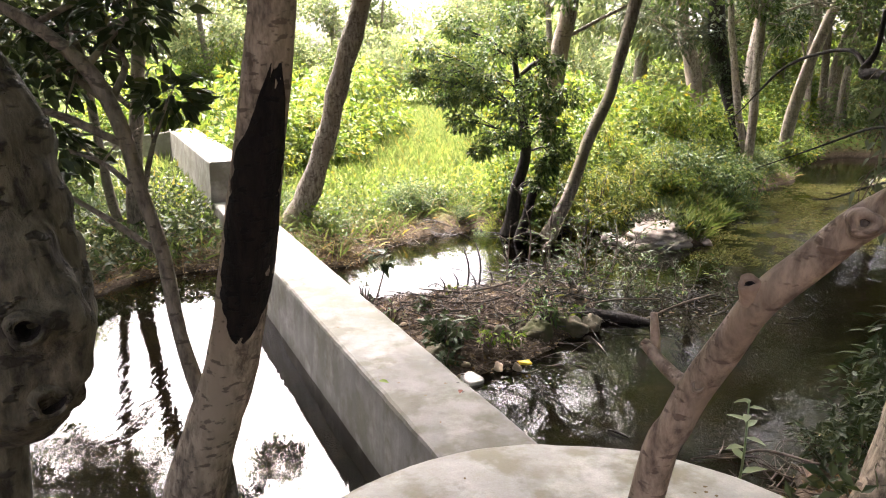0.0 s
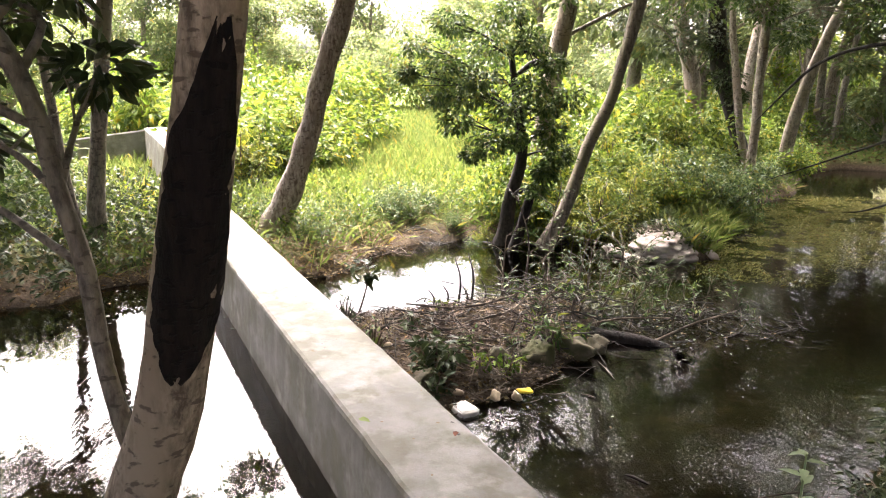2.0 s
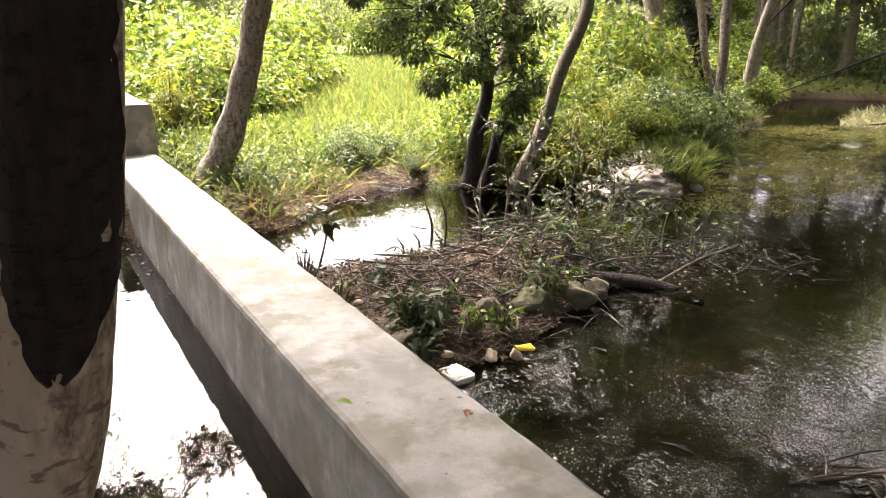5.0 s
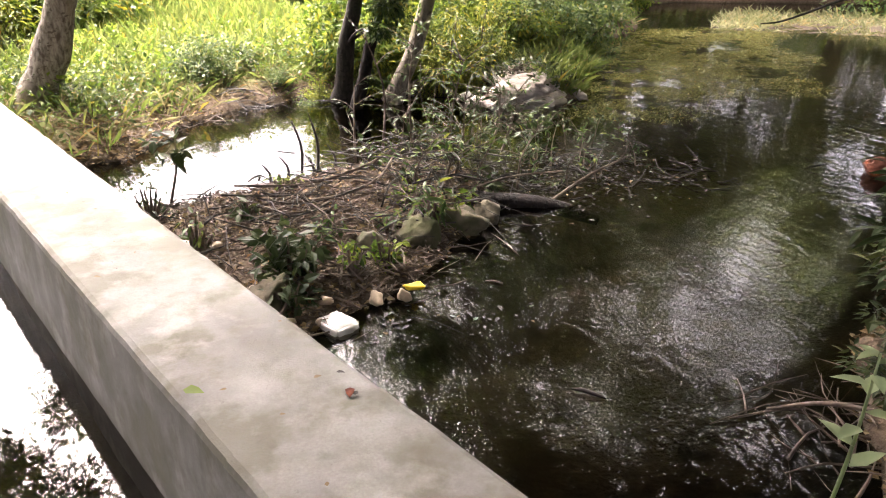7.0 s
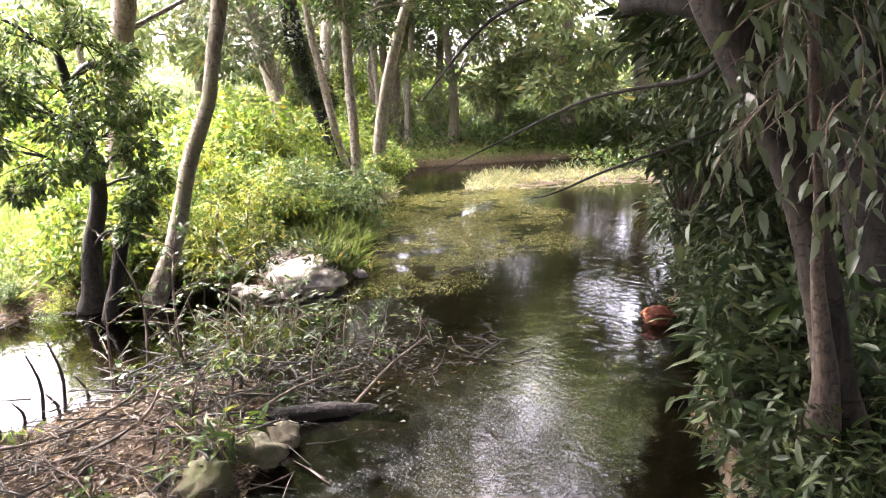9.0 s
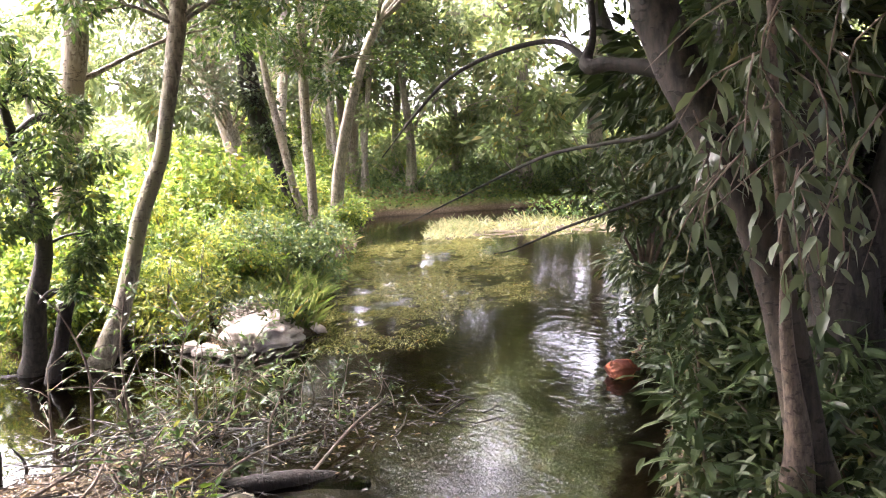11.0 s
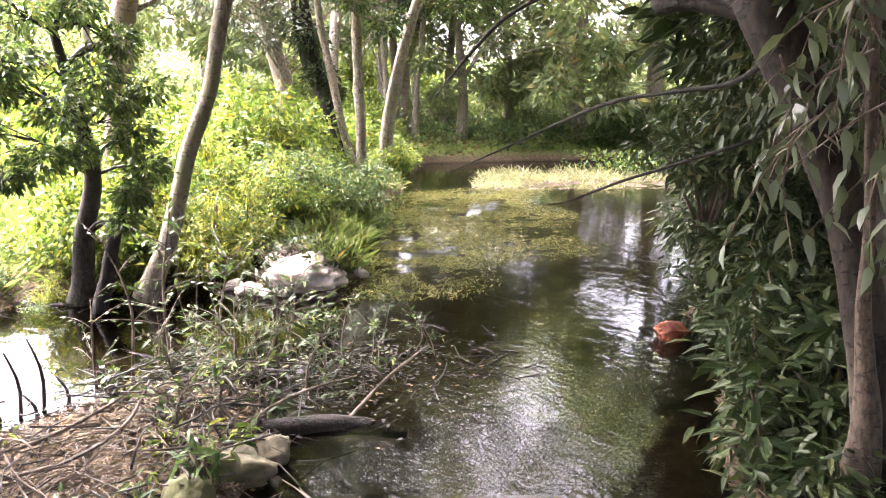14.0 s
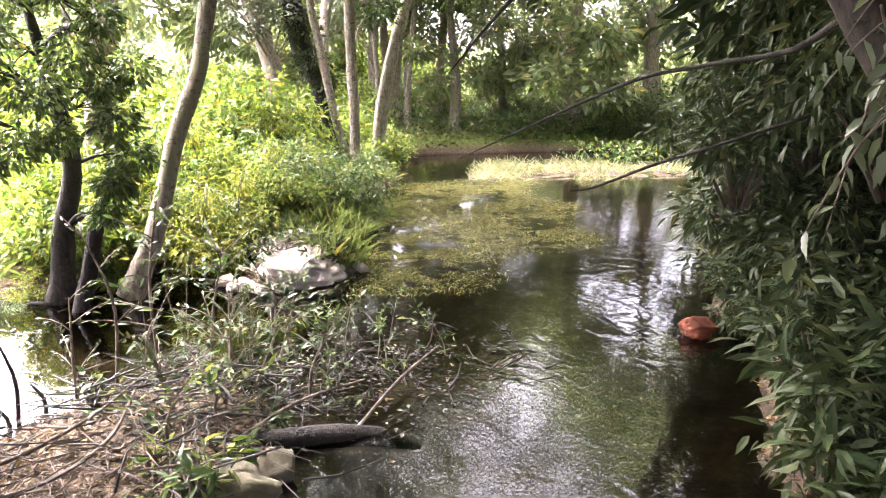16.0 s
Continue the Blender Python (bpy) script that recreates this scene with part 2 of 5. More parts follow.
LEAF_DRY = leaf_mat("dry_leaf", (0.09, 0.06, 0.032), (0.15, 0.105, 0.06), (0.22, 0.17, 0.105), 0.8, 0.15, 0.2)
LEAF_PALE = leaf_mat("pale_leaf", (0.17, 0.22, 0.12), (0.22, 0.27, 0.16), (0.27, 0.32, 0.2), 0.5, 0.35, 0.3)
GRASS_DRY = leaf_mat("dry_grass_blade", (0.10, 0.09, 0.055), (0.15, 0.135, 0.085), (0.20, 0.18, 0.125), 0.7, 0.35, 0.2)
GRASS_PALE = leaf_mat("pale_grass_blade", (0.12, 0.135, 0.075), (0.19, 0.195, 0.12), (0.28, 0.275, 0.19), 0.65, 0.4, 0.15)
GRASS = leaf_mat("grass_blade", (0.065, 0.095, 0.028), (0.10, 0.135, 0.042), (0.155, 0.175, 0.07), 0.65, 0.4, 0.15)
ALGAE = leaf_mat("water_weed", (0.065, 0.072, 0.02), (0.125, 0.126, 0.038), (0.20, 0.195, 0.08), 0.7, 0.15, 0.15)


# ---------------------------------------------------------------- mesh helpers
rng = np.random.default_rng(7)


def mesh_of(name, verts, faces, mat, smooth=False):
    """A mesh from arrays; faces all of one size."""
    verts, faces = np.asarray(verts, np.float32), np.asarray(faces, np.int32)
    me = bpy.data.meshes.new(name)
    k = faces.shape[1]
    me.vertices.add(len(verts))
    me.vertices.foreach_set("co", verts.ravel())
    me.loops.add(faces.size)
    me.loops.foreach_set("vertex_index", faces.ravel())
    me.polygons.add(len(faces))
    me.polygons.foreach_set("loop_start", np.arange(0, faces.size, k, dtype=np.int32))
    me.polygons.foreach_set("use_smooth", np.full(len(faces), smooth))
    me.update(calc_edges=True)
    me.validate()
    me.materials.append(mat)
    return me


def piece(name, data, parent=None, label=""):
    ob = new(name, data)
    if parent is not None:
        ob.parent = parent
        ob.matrix_parent_inverse = Matrix.LocRotScale(parent.location, parent.rotation_euler, parent.scale).inverted()
    return tagged(ob, label)


def part(name, bm, mat, parent=None, label="", smooth=True):
    me = bpy.data.meshes.new(name)
    for f in bm.faces:
        f.smooth = smooth
    bm.to_mesh(me)
    bm.free()
    me.materials.append(mat)
    return piece(name, me, parent, label)


def thing(name, at, label, category, group="", kind=""):
    ob = new(name)
    ob.location = at
    ob.empty_display_size = 0.1
    return tagged(ob, label, category, group, kind)


def spline(pts, n):
    """A smooth line through rows of (x, y, z, radius)."""
    p = np.asarray(pts, float)
    if len(p) < 3:
        t = np.linspace(0, 1, n)[:, None]
        return p[0] * (1 - t) + p[-1] * t
    q = np.vstack([2 * p[0] - p[1], p, 2 * p[-1] - p[-2]])
    out = []
    for u in np.linspace(0, len(p) - 1 - 1e-6, n):
        i, f = int(u), u - int(u)
        a0, b0, c0, d0 = q[i], q[i + 1], q[i + 2], q[i + 3]
        out.append(0.5 * (2 * b0 + (c0 - a0) * f + (2 * a0 - 5 * b0 + 4 * c0 - d0) * f * f + (3 * b0 - a0 - 3 * c0 + d0) * f ** 3))
    return np.array(out)


def tube_arrays(pts, n=16, seg=10, knobs=0.0, seed=0, cap=True):
    """Vertices and quads of a bent, tapering, slightly uneven stem."""
    line = spline(pts, n)
    ax = np.gradient(line[:, :3], axis=0)
    ax /= np.linalg.norm(ax, axis=1)[:, None] + 1e-9
    ref = np.array([0.31, 0.95, 0.05])
    s1 = np.cross(ax, ref)
    s1 /= np.linalg.norm(s1, axis=1)[:, None] + 1e-9
    s2 = np.cross(ax, s1)
    ang = np.linspace(0, 2 * math.pi, seg, endpoint=False)
    V = np.zeros((n, seg, 3))
    for i in range(n):
        for j in range(seg):
            d = s1[i] * math.cos(ang[j]) + s2[i] * math.sin(ang[j])
            r = max(line[i, 3], 0.001)
            if knobs:
                p = line[i, :3] + d * r
                r *= 1 + knobs * (noise.noise(Vector((p[0] * 5 + seed, p[1] * 5, p[2] * 3))) + 0.5 * noise.noise(Vector((p[0] * 14, p[1] * 14 + seed, p[2] * 9))))
            V[i, j] = line[i, :3] + d * r
    V = V.reshape(-1, 3)
    F = [(i * seg + j, i * seg + (j + 1) % seg, (i + 1) * seg + (j + 1) % seg, (i + 1) * seg + j) for i in range(n - 1) for j in range(seg)]
    if cap:
        k = len(V)
        V = np.vstack([V, line[0, :3] - ax[0] * line[0, 3] * 0.2, line[-1, :3] + ax[-1] * line[-1, 3] * 0.4])
        F += [(k, (j + 1) % seg, j, j) for j in range(seg)] + [(k + 1, (n - 1) * seg + j, (n - 1) * seg + (j + 1) % seg, (n - 1) * seg + (j + 1) % seg) for j in range(seg)]
    return V, F


def faces_mesh(name, V, F, mat, smooth=True):
    me = bpy.data.meshes.new(name)
    me.from_pydata([tuple(v) for v in V], [], [tuple(dict.fromkeys(f)) for f in F])
    for p in me.polygons:
        p.use_smooth = smooth
    me.materials.append(mat)
    return me


def stem(name, pts, mat, parent=None, label="", n=16, seg=10, knobs=0.12, seed=0):
    V, F = tube_arrays(pts, n, seg, knobs, seed)
    return piece(name, faces_mesh(name, V, F, mat), parent, label)


def stems(name, lines, mat, parent=None, label="", n=6, seg=5):
    """Many thin twigs in one mesh."""
    VV, FF, k = [], [], 0
    for pts in lines:
        V, F = tube_arrays(pts, n, seg)
        VV.append(V)
        FF += [tuple(i + k for i in f) for f in F]
        k += len(V)
    return piece(name, faces_mesh(name, np.vstack(VV), FF, mat), parent, label)


# a leaf lies along +x, one unit long, folded along its midrib and bent down at the tip
LANCE = (np.array([(0, 0, 0), (0.22, 0.11, 0.035), (0.22, -0.11, 0.035), (0.30, 0, 0.0), (0.58, 0.10, 0.0), (0.58, -0.10, 0.0), (0.64, 0, -0.035), (1, 0, -0.16)]),
         np.array([(0, 3, 1), (0, 2, 3), (1, 3, 6), (1, 6, 4), (3, 2, 5), (3, 5, 6), (4, 6, 7), (6, 5, 7)]))
OVATE = (np.array([(0, 0, 0), (0.28, 0.24, 0.06), (0.28, -0.24, 0.06), (0.34, 0, 0.0), (0.66, 0.17, 0.02), (0.66, -0.17, 0.02), (1, 0, -0.10)]),
         np.array([(0, 3, 1), (0, 2, 3), (1, 3, 4), (3, 2, 5), (3, 6, 4), (3, 5, 6)]))
PLAIN = (np.array([(0, 0, 0), (0.45, 0.23, 0.06), (0.45, -0.23, 0.06), (1, 0, -0.06)]), np.array([(0, 3, 1), (0, 2, 3)]))
BLADE = (np.array([(0, 0.018, 0), (0, -0.018, 0), (0.6, 0, 0.04), (1, 0, -0.10)]), np.array([(0, 1, 2), (0, 2, 3)]))


def leaf_arrays(P, D, size, shape=PLAIN, width=1.0, spin=1.0):
    """Leaves at points P, growing along D (each to its own size), rolled at random."""
    V0, F0 = shape
    n = len(P)
    X = D / (np.linalg.norm(D, axis=1)[:, None] + 1e-9)
    up = np.tile(np.array([0.0, 0.0, 1.0]), (n, 1)) + spin * rng.normal(0, 0.6, (n, 3))
    Y = np.cross(up, X)
    Y /= np.linalg.norm(Y, axis=1)[:, None] + 1e-9
    Z = np.cross(X, Y)
    s = np.broadcast_to(np.asarray(size, float), (n,))[:, None, None]
    V = P[:, None, :] + s * (V0[None, :, 0:1] * X[:, None, :] + width * V0[None, :, 1:2] * Y[:, None, :] + V0[None, :, 2:3] * Z[:, None, :])
    F = F0[None] + (np.arange(n) * len(V0))[:, None, None]
    return V.reshape(-1, 3), F.reshape(-1, 3)


def leaves(name, P, D, size, mat, shape=PLAIN, parent=None, label="", width=1.0, spin=1.0):
    V, F = leaf_arrays(np.asarray(P), np.asarray(D), size, shape, width, spin)
    return piece(name, mesh_of(name, V, F, mat), parent, label)


def clump_points(centres, radii, per, flat=0.75, droop=0.35):
    """Leaf seats in uneven clumps: more at the rim than inside, pointing outward and down."""
    P, D = [], []
    for c, r, k in zip(centres, radii, per):
        d = rng.normal(0, 1, (k, 3))
        d /= np.linalg.norm(d, axis=1)[:, None]
        rad = r * rng.uniform(0.25, 1.0, k) ** 0.6 * rng.uniform(0.7, 1.15, k)
        q = d * rad[:, None]
        q[:, 2] *= flat
        P.append(np.asarray(c)[None] + q)
        dd = d * np.array([1, 1, 0.5]) + rng.normal(0, 0.45, (k, 3))
        dd[:, 2] -= droop
        D.append(dd)
    return np.vstack(P), np.vstack(D)


def inside(P, poly):
    x, y = P[:, 0], P[:, 1]
    r = np.zeros(len(P), bool)
    for (x1, y1), (x2, y2) in zip(poly, poly[1:] + poly[:1]):
        if y1 != y2:
            r ^= ((y1 > y) != (y2 > y)) & (x < (x2 - x1) * (y - y1) / (y2 - y1) + x1)
    return r


def signed(P, poly):
    """Distance to a polygon's edge, negative inside."""
    d = np.full(len(P), 1e9)
    for p, q in zip(poly, poly[1:] + poly[:1]):
        p, q = np.array(p), np.array(q)
        t = np.clip(((P - p) @ (q - p)) / ((q - p) @ (q - p)), 0, 1)
        d = np.minimum(d, np.linalg.norm(P - (p + t[:, None] * (q - p)), axis=1))
    return np.where(inside(P, poly), -d, d)


# ---------------------------------------------------------------- the lie of the land (water at z = 0)
POND = [(-0.2, 4.4), (-2.75, 9.0), (-3.3, 8.75), (-3.9, 8.0), (-5.0, 7.3), (-9.0, 6.6), (-13.0, 3.0), (-9.0, -2.5), (-3.2, 0.3), (-1.7, 1.5), (-0.95, 2.5), (0.0, 3.5)]
STREAM = [(0.3, 3.4), (-1.95, 8.3), (-1.9, 8.9), (-1.2, 9.0), (-0.75, 10.1), (-0.1, 10.95), (0.8, 11.25), (1.8, 11.1), (3.0, 11.6), (4.3, 11.3), (5.2, 12.9), (6.4, 14.9),
          (7.6, 15.8), (8.6, 18.0), (9.7, 20.1), (11.3, 20.7), (12.8, 19.9), (14.6, 19.0), (17.2, 17.8), (18.6, 15.6), (17.5, 13.8), (14.0, 12.4), (8.8, 9.8), (8.0, 9.0),
          (5.9, 7.5), (4.7, 6.3), (3.3, 5.3), (2.5, 4.5), (1.98, 3.98), (1.6, 3.4), (0.8, 3.2)]
ISLAND = [(-0.55, 5.2), (0.0, 5.45), (0.75, 5.9), (1.15, 6.45), (1.55, 6.9), (1.75, 7.6), (1.5, 8.35), (0.7, 8.3), (-0.1, 7.9), (-0.9, 7.6), (-1.5, 7.4), (-1.2, 6.6)]
MOUND = [(2.55, 10.25), (3.1, 9.95), (3.7, 10.2), (3.95, 10.7), (3.4, 11.2), (2.7, 11.0)]
SANDBAR = [(9.0, 15.5), (10.8, 14.0), (12.6, 13.0), (15.2, 14.2), (14.0, 16.5), (11.8, 18.0), (10.4, 17.3)]
WEED = [(3.6, 9.6), (4.6, 11.1), (6.2, 14.0), (9.0, 16.0), (9.4, 14.6), (8.0, 12.0), (6.0, 10.2)]


def height(x, y):
    P = np.stack([np.ravel(x), np.ravel(y)], 1).astype(float)
    wob = np.array([noise.noise(Vector((p[0] * 0.9, p[1] * 0.9, 0.0))) for p in P])
    fine = np.array([noise.noise(Vector((p[0] * 3.5, p[1] * 3.5, 4.0))) for p in P])
    water = np.minimum(signed(P, POND), signed(P, STREAM)) + 0.18 * wob + 0.06 * fine
    isl, mnd, bar = (signed(P, q) + 0.10 * wob + 0.08 * fine for q in (ISLAND, MOUND, SANDBAR))
    weed = np.clip(-signed(P, WEED) / 0.8, 0, 1)
    away = np.hypot(P[:, 0], P[:, 1] - 3)
    land = 0.36 * (1 - np.exp(-np.maximum(water, 0) / 0.55)) + 0.022 * np.maximum(away - 14, 0) * np.clip((60 - away) / 40, 0.2, 1)
    land += 0.05 * wob * np.clip(water, 0, 1) + 0.02 * fine
    land += 0.62 * np.exp(-((P[:, 0] - 0.2) ** 2 + (P[:, 1] + 0.1) ** 2) / 2.0) * np.clip(water / 0.5, 0, 1)
    bed = -(0.05 + 0.42 * (1 - np.exp(np.minimum(water, 0) / 0.7))) * (1 - 0.72 * weed) + 0.03 * wob
    h = np.where(water > 0, land, bed)
    for d, top, run in ((isl, 0.16, 0.35), (mnd, 0.34, 0.35), (bar, 0.002, 0.5)):
        up = top * (1 - np.exp(np.minimum(d, 0) / run)) + 0.03 * fine
        h = np.where(d < 0, np.maximum(h, up), np.where(d < 0.5, np.maximum(h, -0.9 * d - 0.02), h))
    return h.reshape(np.shape(x))


def on_ground(x, y):
    return float(height(np.array([x]), np.array([y]))[0])


def build_ground():
    def axis(lo, hi, step, far):
        c = np.arange(lo, hi + 1e-6, step)
        g = np.geomspace(0.4, far, 26)
        return np.concatenate([lo - g[::-1], c, hi + g])
    xs, ys = axis(-9, 20, 0.1, 380), axis(-3, 27, 0.1, 380)
    X, Y = np.meshgrid(xs, ys)
    V = np.stack([X, Y, height(X, Y)], -1).reshape(-1, 3)
    w = len(xs)
    i = (np.arange(len(ys) - 1)[:, None] * w + np.arange(w - 1)[None]).ravel()
    F = np.stack([i, i + 1, i + 1 + w, i + w], 1)
    tagged(new("ground", mesh_of("ground", V, F, GROUND, True)), "muddy stream bed and grassy earth banks", "ground", kind="structure")


build_ground()
me = mesh_of("water", [(-15, -5, 0), (24, -5, 0), (24, 31, 0), (-15, 31, 0)], [(0, 1, 2, 3)], WATER)
tagged(new("water", me), "shallow brownish stream water with small ripples", "water", kind="structure")

# ---------------------------------------------------------------- the concrete weir
DAM = Matrix.Translation((0.18, 3.6, 0)) @ Matrix.Rotation(math.atan2(0.9074, -0.4202), 4, "Z")   # x along the weir, y to its left


def concrete_run(name, s0, s1, half, top, bottom, step, parent, label="", batter=0.05, jitter=0.006, slope=0.0):
    """A cast wall with rounded, slightly uneven arrises."""
    b = 0.028
    prof = [(half + batter, bottom), (half + 0.02, 0.0), (half, top - b), (half - b * 0.3, top - b * 0.3), (half - b, top), (half * 0.4, top + 0.006), (-half * 0.4, top + 0.006),
            (-half + b, top), (-half + b * 0.3, top - b * 0.3), (-half, top - b), (-half - 0.02, 0.0), (-half - batter, bottom)]
    n = max(3, int((s1 - s0) / step))
    V = []
    for i in range(n + 1):
        s = s0 + (s1 - s0) * i / n
        for y, z in prof:
            q = DAM @ Vector((s, y, z - slope * (s - s0)))
            nz = noise.noise(Vector((s * 6, y * 9, z * 9))) + 0.6 * noise.noise(Vector((s * 17, y * 20, z * 20)))
            V.append(tuple(q + Vector((jitter * nz, -jitter * nz, jitter * 0.7 * nz))))
    m = len(prof)
    F = [(i * m + j, (i + 1) * m + j, (i + 1) * m + j + 1, i * m + j + 1) for i in range(n) for j in range(m - 1)]
    F += [tuple(range(m)), tuple(n * m + j for j in reversed(range(m)))]
    me = bpy.data.meshes.new(name)
    me.from_pydata(V, [], F)
    bm = bmesh.new()
    bm.from_mesh(me)
    bmesh.ops.recalc_face_normals(bm, faces=bm.faces)
    return part(name, bm, CONCRETE, parent, label, smooth=False)


weir = thing("concrete_weir", (0.18, 3.6, 0), "low grey concrete weir wall with stained top across the stream", "wall")
concrete_run("wall", 0.50, 7.78, 0.272, 0.56, -0.8, 0.12, weir)
concrete_run("near_wall", -0.9, 0.497, 0.277, 0.563, -0.8, 0.12, weir, "newer grey concrete with white lime streaks")
abut = thing("concrete_abutment", tuple(DAM @ Vector((7.8, 0, 0))), "taller grey concrete abutment block at the weir's end", "wall")
concrete_run("block", 7.785, 14.0, 0.285, 1.15, -0.4, 0.25, abut)


def build_wing():
    n = 10
    V = []
    for i in range(n + 1):
        f = i / n
        c = Vector((-5.75, 16.15, 0)).lerp(Vector((-7.9, 15.2, 0)), f)
        top = 1.14 - 0.30 * f
        for y, z in ((-0.16, -0.3), (-0.13, top - 0.03), (-0.10, top), (0.10, top), (0.13, top - 0.03), (0.16, -0.3)):
            V.append((c.x + y * 0.4, c.y + y * 0.9, z + 0.006 * noise.noise(c * 3)))
    F = [(i * 6 + j, (i + 1) * 6 + j, (i + 1) * 6 + j + 1, i * 6 + j + 1) for i in range(n) for j in range(5)] + [tuple(range(6)), tuple(n * 6 + j for j in range(6))]
    me = bpy.data.meshes.new("wing_wall")
    me.from_pydata(V, [], F)
    bm = bmesh.new()
    bm.from_mesh(me)
    bmesh.ops.recalc_face_normals(bm, faces=bm.faces)
    part("wing_wall", bm, CONCRETE, abut, smooth=False)


build_wing()


def build_platform():
    """Round-nosed concrete landing at the near end."""
    cx, cy, r = 0.52, 2.06, 1.24
    rim = [(cx + r * math.cos(t), cy + r * math.sin(t)) for t in np.linspace(-0.42, math.pi + 0.42, 60)]
    V, F = [], []
    cz = 0.735
    rings = [(0.0, cz), (0.3, cz), (0.6, cz - 0.004), (0.85, cz - 0.014), (0.965, cz - 0.03), (0.99, cz - 0.045), (1.0, cz - 0.07), (1.012, 0.2), (1.03, -0.6)]
    ox, oy = cx, cy - 0.1
    for f, z in rings:
        for x, y in rim:
            k = 0.008 * noise.noise(Vector((x * 5, y * 5, z * 5 + f)))
            V.append((ox + (x - ox) * f + k, oy + (y - oy) * f + k, z + k))
    m = len(rim)
    for i in range(len(rings) - 1):
        for j in range(m):
            F.append((i * m + j, i * m + (j + 1) % m, (i + 1) * m + (j + 1) % m, (i + 1) * m + j))
    me = bpy.data.meshes.new("landing")
    me.from_pydata(V, [], F)
    bm = bmesh.new()
    bm.from_mesh(me)
    bmesh.ops.remove_doubles(bm, verts=bm.verts, dist=0.0005)
    bmesh.ops.recalc_face_normals(bm, faces=bm.faces)
    ob = part("concrete_landing", bm, CONCRETE_SUNLIT)
    tagged(ob, "rounded concrete landing at the weir's end, sunlight put into its pale colour", "platform")


build_platform()


# ---------------------------------------------------------------- trees
def tree(name, label, trunk, bark, leaf, clumps, size=0.16, per=260, shape=PLAIN, group="", twigs=True, seed=1, n=22, seg=12, knobs=0.12, category="tree", width=1.0, droop=0.35, each=True):
    """A trunk through rows of (x, y, z, radius), limbs to each clump (x, y, z, r) and a crown of leaves."""
    t = thing(name, (trunk[0][0], trunk[0][1], max(trunk[0][2], -0.4)), label, category, group)
    stem("trunk", trunk, bark, t, n=n, seg=seg, knobs=knobs, seed=seed)
    if trunk[0][1] > 8:
        size, per = size * 0.66, int(per * 1.9)
    top = np.array(trunk[-1])
    rows = np.array(trunk)
    lines = []
    for c in clumps:
        c = np.array(c)
        k = int(np.argmin(np.abs(rows[:, 2] - (c[2] - 0.45 * np.hypot(*(c[:2] - top[:2])))))) if twigs else len(rows) - 1
        s = rows[k]
        mid = (s[:3] + c[:3]) / 2 + np.array([0, 0, 0.12 * np.linalg.norm(c[:3] - s[:3])]) + rng.normal(0, 0.06, 3)
        r = min(s[3] * 0.55, 0.012 + 0.03 * c[3])
        lines.append([(*s[:3], r), (*mid, r * 0.7), (*c[:3], r * 0.25)])
        for _ in range(3):
            d = rng.normal(0, 0.6, 3) * c[3]
            lines.append([(*mid, r * 0.4), (*(c[:3] * 0.6 + mid * 0.4 + d * 0.5), r * 0.25), (*(c[:3] + d), r * 0.1)])
    if lines and each:
        for k, q in enumerate(lines[::4]):
            stem("limb", q, bark, t, n=8, seg=6, knobs=0)
        fine = stems("twig_mass", [q for k, q in enumerate(lines) if k % 4], bark, t)
        tagged(fine, kind="stuff")
    elif lines:
        tagged(stems("branchwork", lines, bark, t), kind="stuff")
    if lines:
        P, D = clump_points([c[:3] for c in clumps], [c[3] for c in clumps], [int(per * rng.uniform(0.7, 1.3)) for _ in clumps], droop=droop)
        leaves("crown", P, D, size * rng.uniform(0.65, 1.35, len(P)), leaf, shape, t, width=width)
    return t


def crown_round(x, y, z, spread, tall, k, r):
    """Clump seats about a point, uneven."""
    out = []
    for i in range(k):
        a_ = i * 2.4 + rng.uniform(-0.5, 0.5)
        q = math.sqrt((i + 0.5) / k) * spread * rng.uniform(0.75, 1.15)
        out.append((x + q * math.cos(a_), y + q * math.sin(a_), z + rng.uniform(-0.5, 0.5) * tall, r * rng.uniform(0.7, 1.25)))
    return out


# tree with the burnt scar, standing in the water beside the weir
T1 = [(-1.42, 3.32, -0.45, 0.19), (-1.24, 3.27, 0.42, 0.148), (-1.11, 3.23, 0.80, 0.129), (-1.00, 3.21, 1.10, 0.120), (-0.92, 3.17, 1.40, 0.117), (-0.85, 3.14, 1.72, 0.118),
      (-0.79, 3.10, 2.07, 0.111), (-0.72, 3.06, 2.42, 0.099), (-0.67, 3.03, 2.75, 0.095), (-0.58, 2.95, 3.5, 0.085), (-0.45, 2.85, 4.6, 0.06)]
# crowns lie above the view, added to shade the weir and landing
scarred = tree("scarred_tree", "leaning tan tree trunk with a long black burnt scar", T1, BARK_TAN, LEAF_DARK,
               crown_round(-1.4, 4.0, 7.0, 3.6, 2.4, 32, 1.4) + crown_round(-0.2, 6.2, 8.2, 3.4, 1.8, 26, 1.2), 0.27, 460, seed=3, n=44, seg=18, knobs=0.09)


def scar_half(f):
    """Half the scar's width, in radians round the trunk, from its foot (0) to its top (1)."""
    w = 1.45 * min(1, f / 0.22) ** 0.7 * (1 - 0.25 * f)
    w *= 1 - max(0, f - 0.72) / 0.28 * 0.85
    return max(0.03, w * (1 + 0.22 * noise.noise(Vector((f * 9, 1.5, 0))) + 0.15 * noise.noise(Vector((f * 31, 4.5, 0)))))


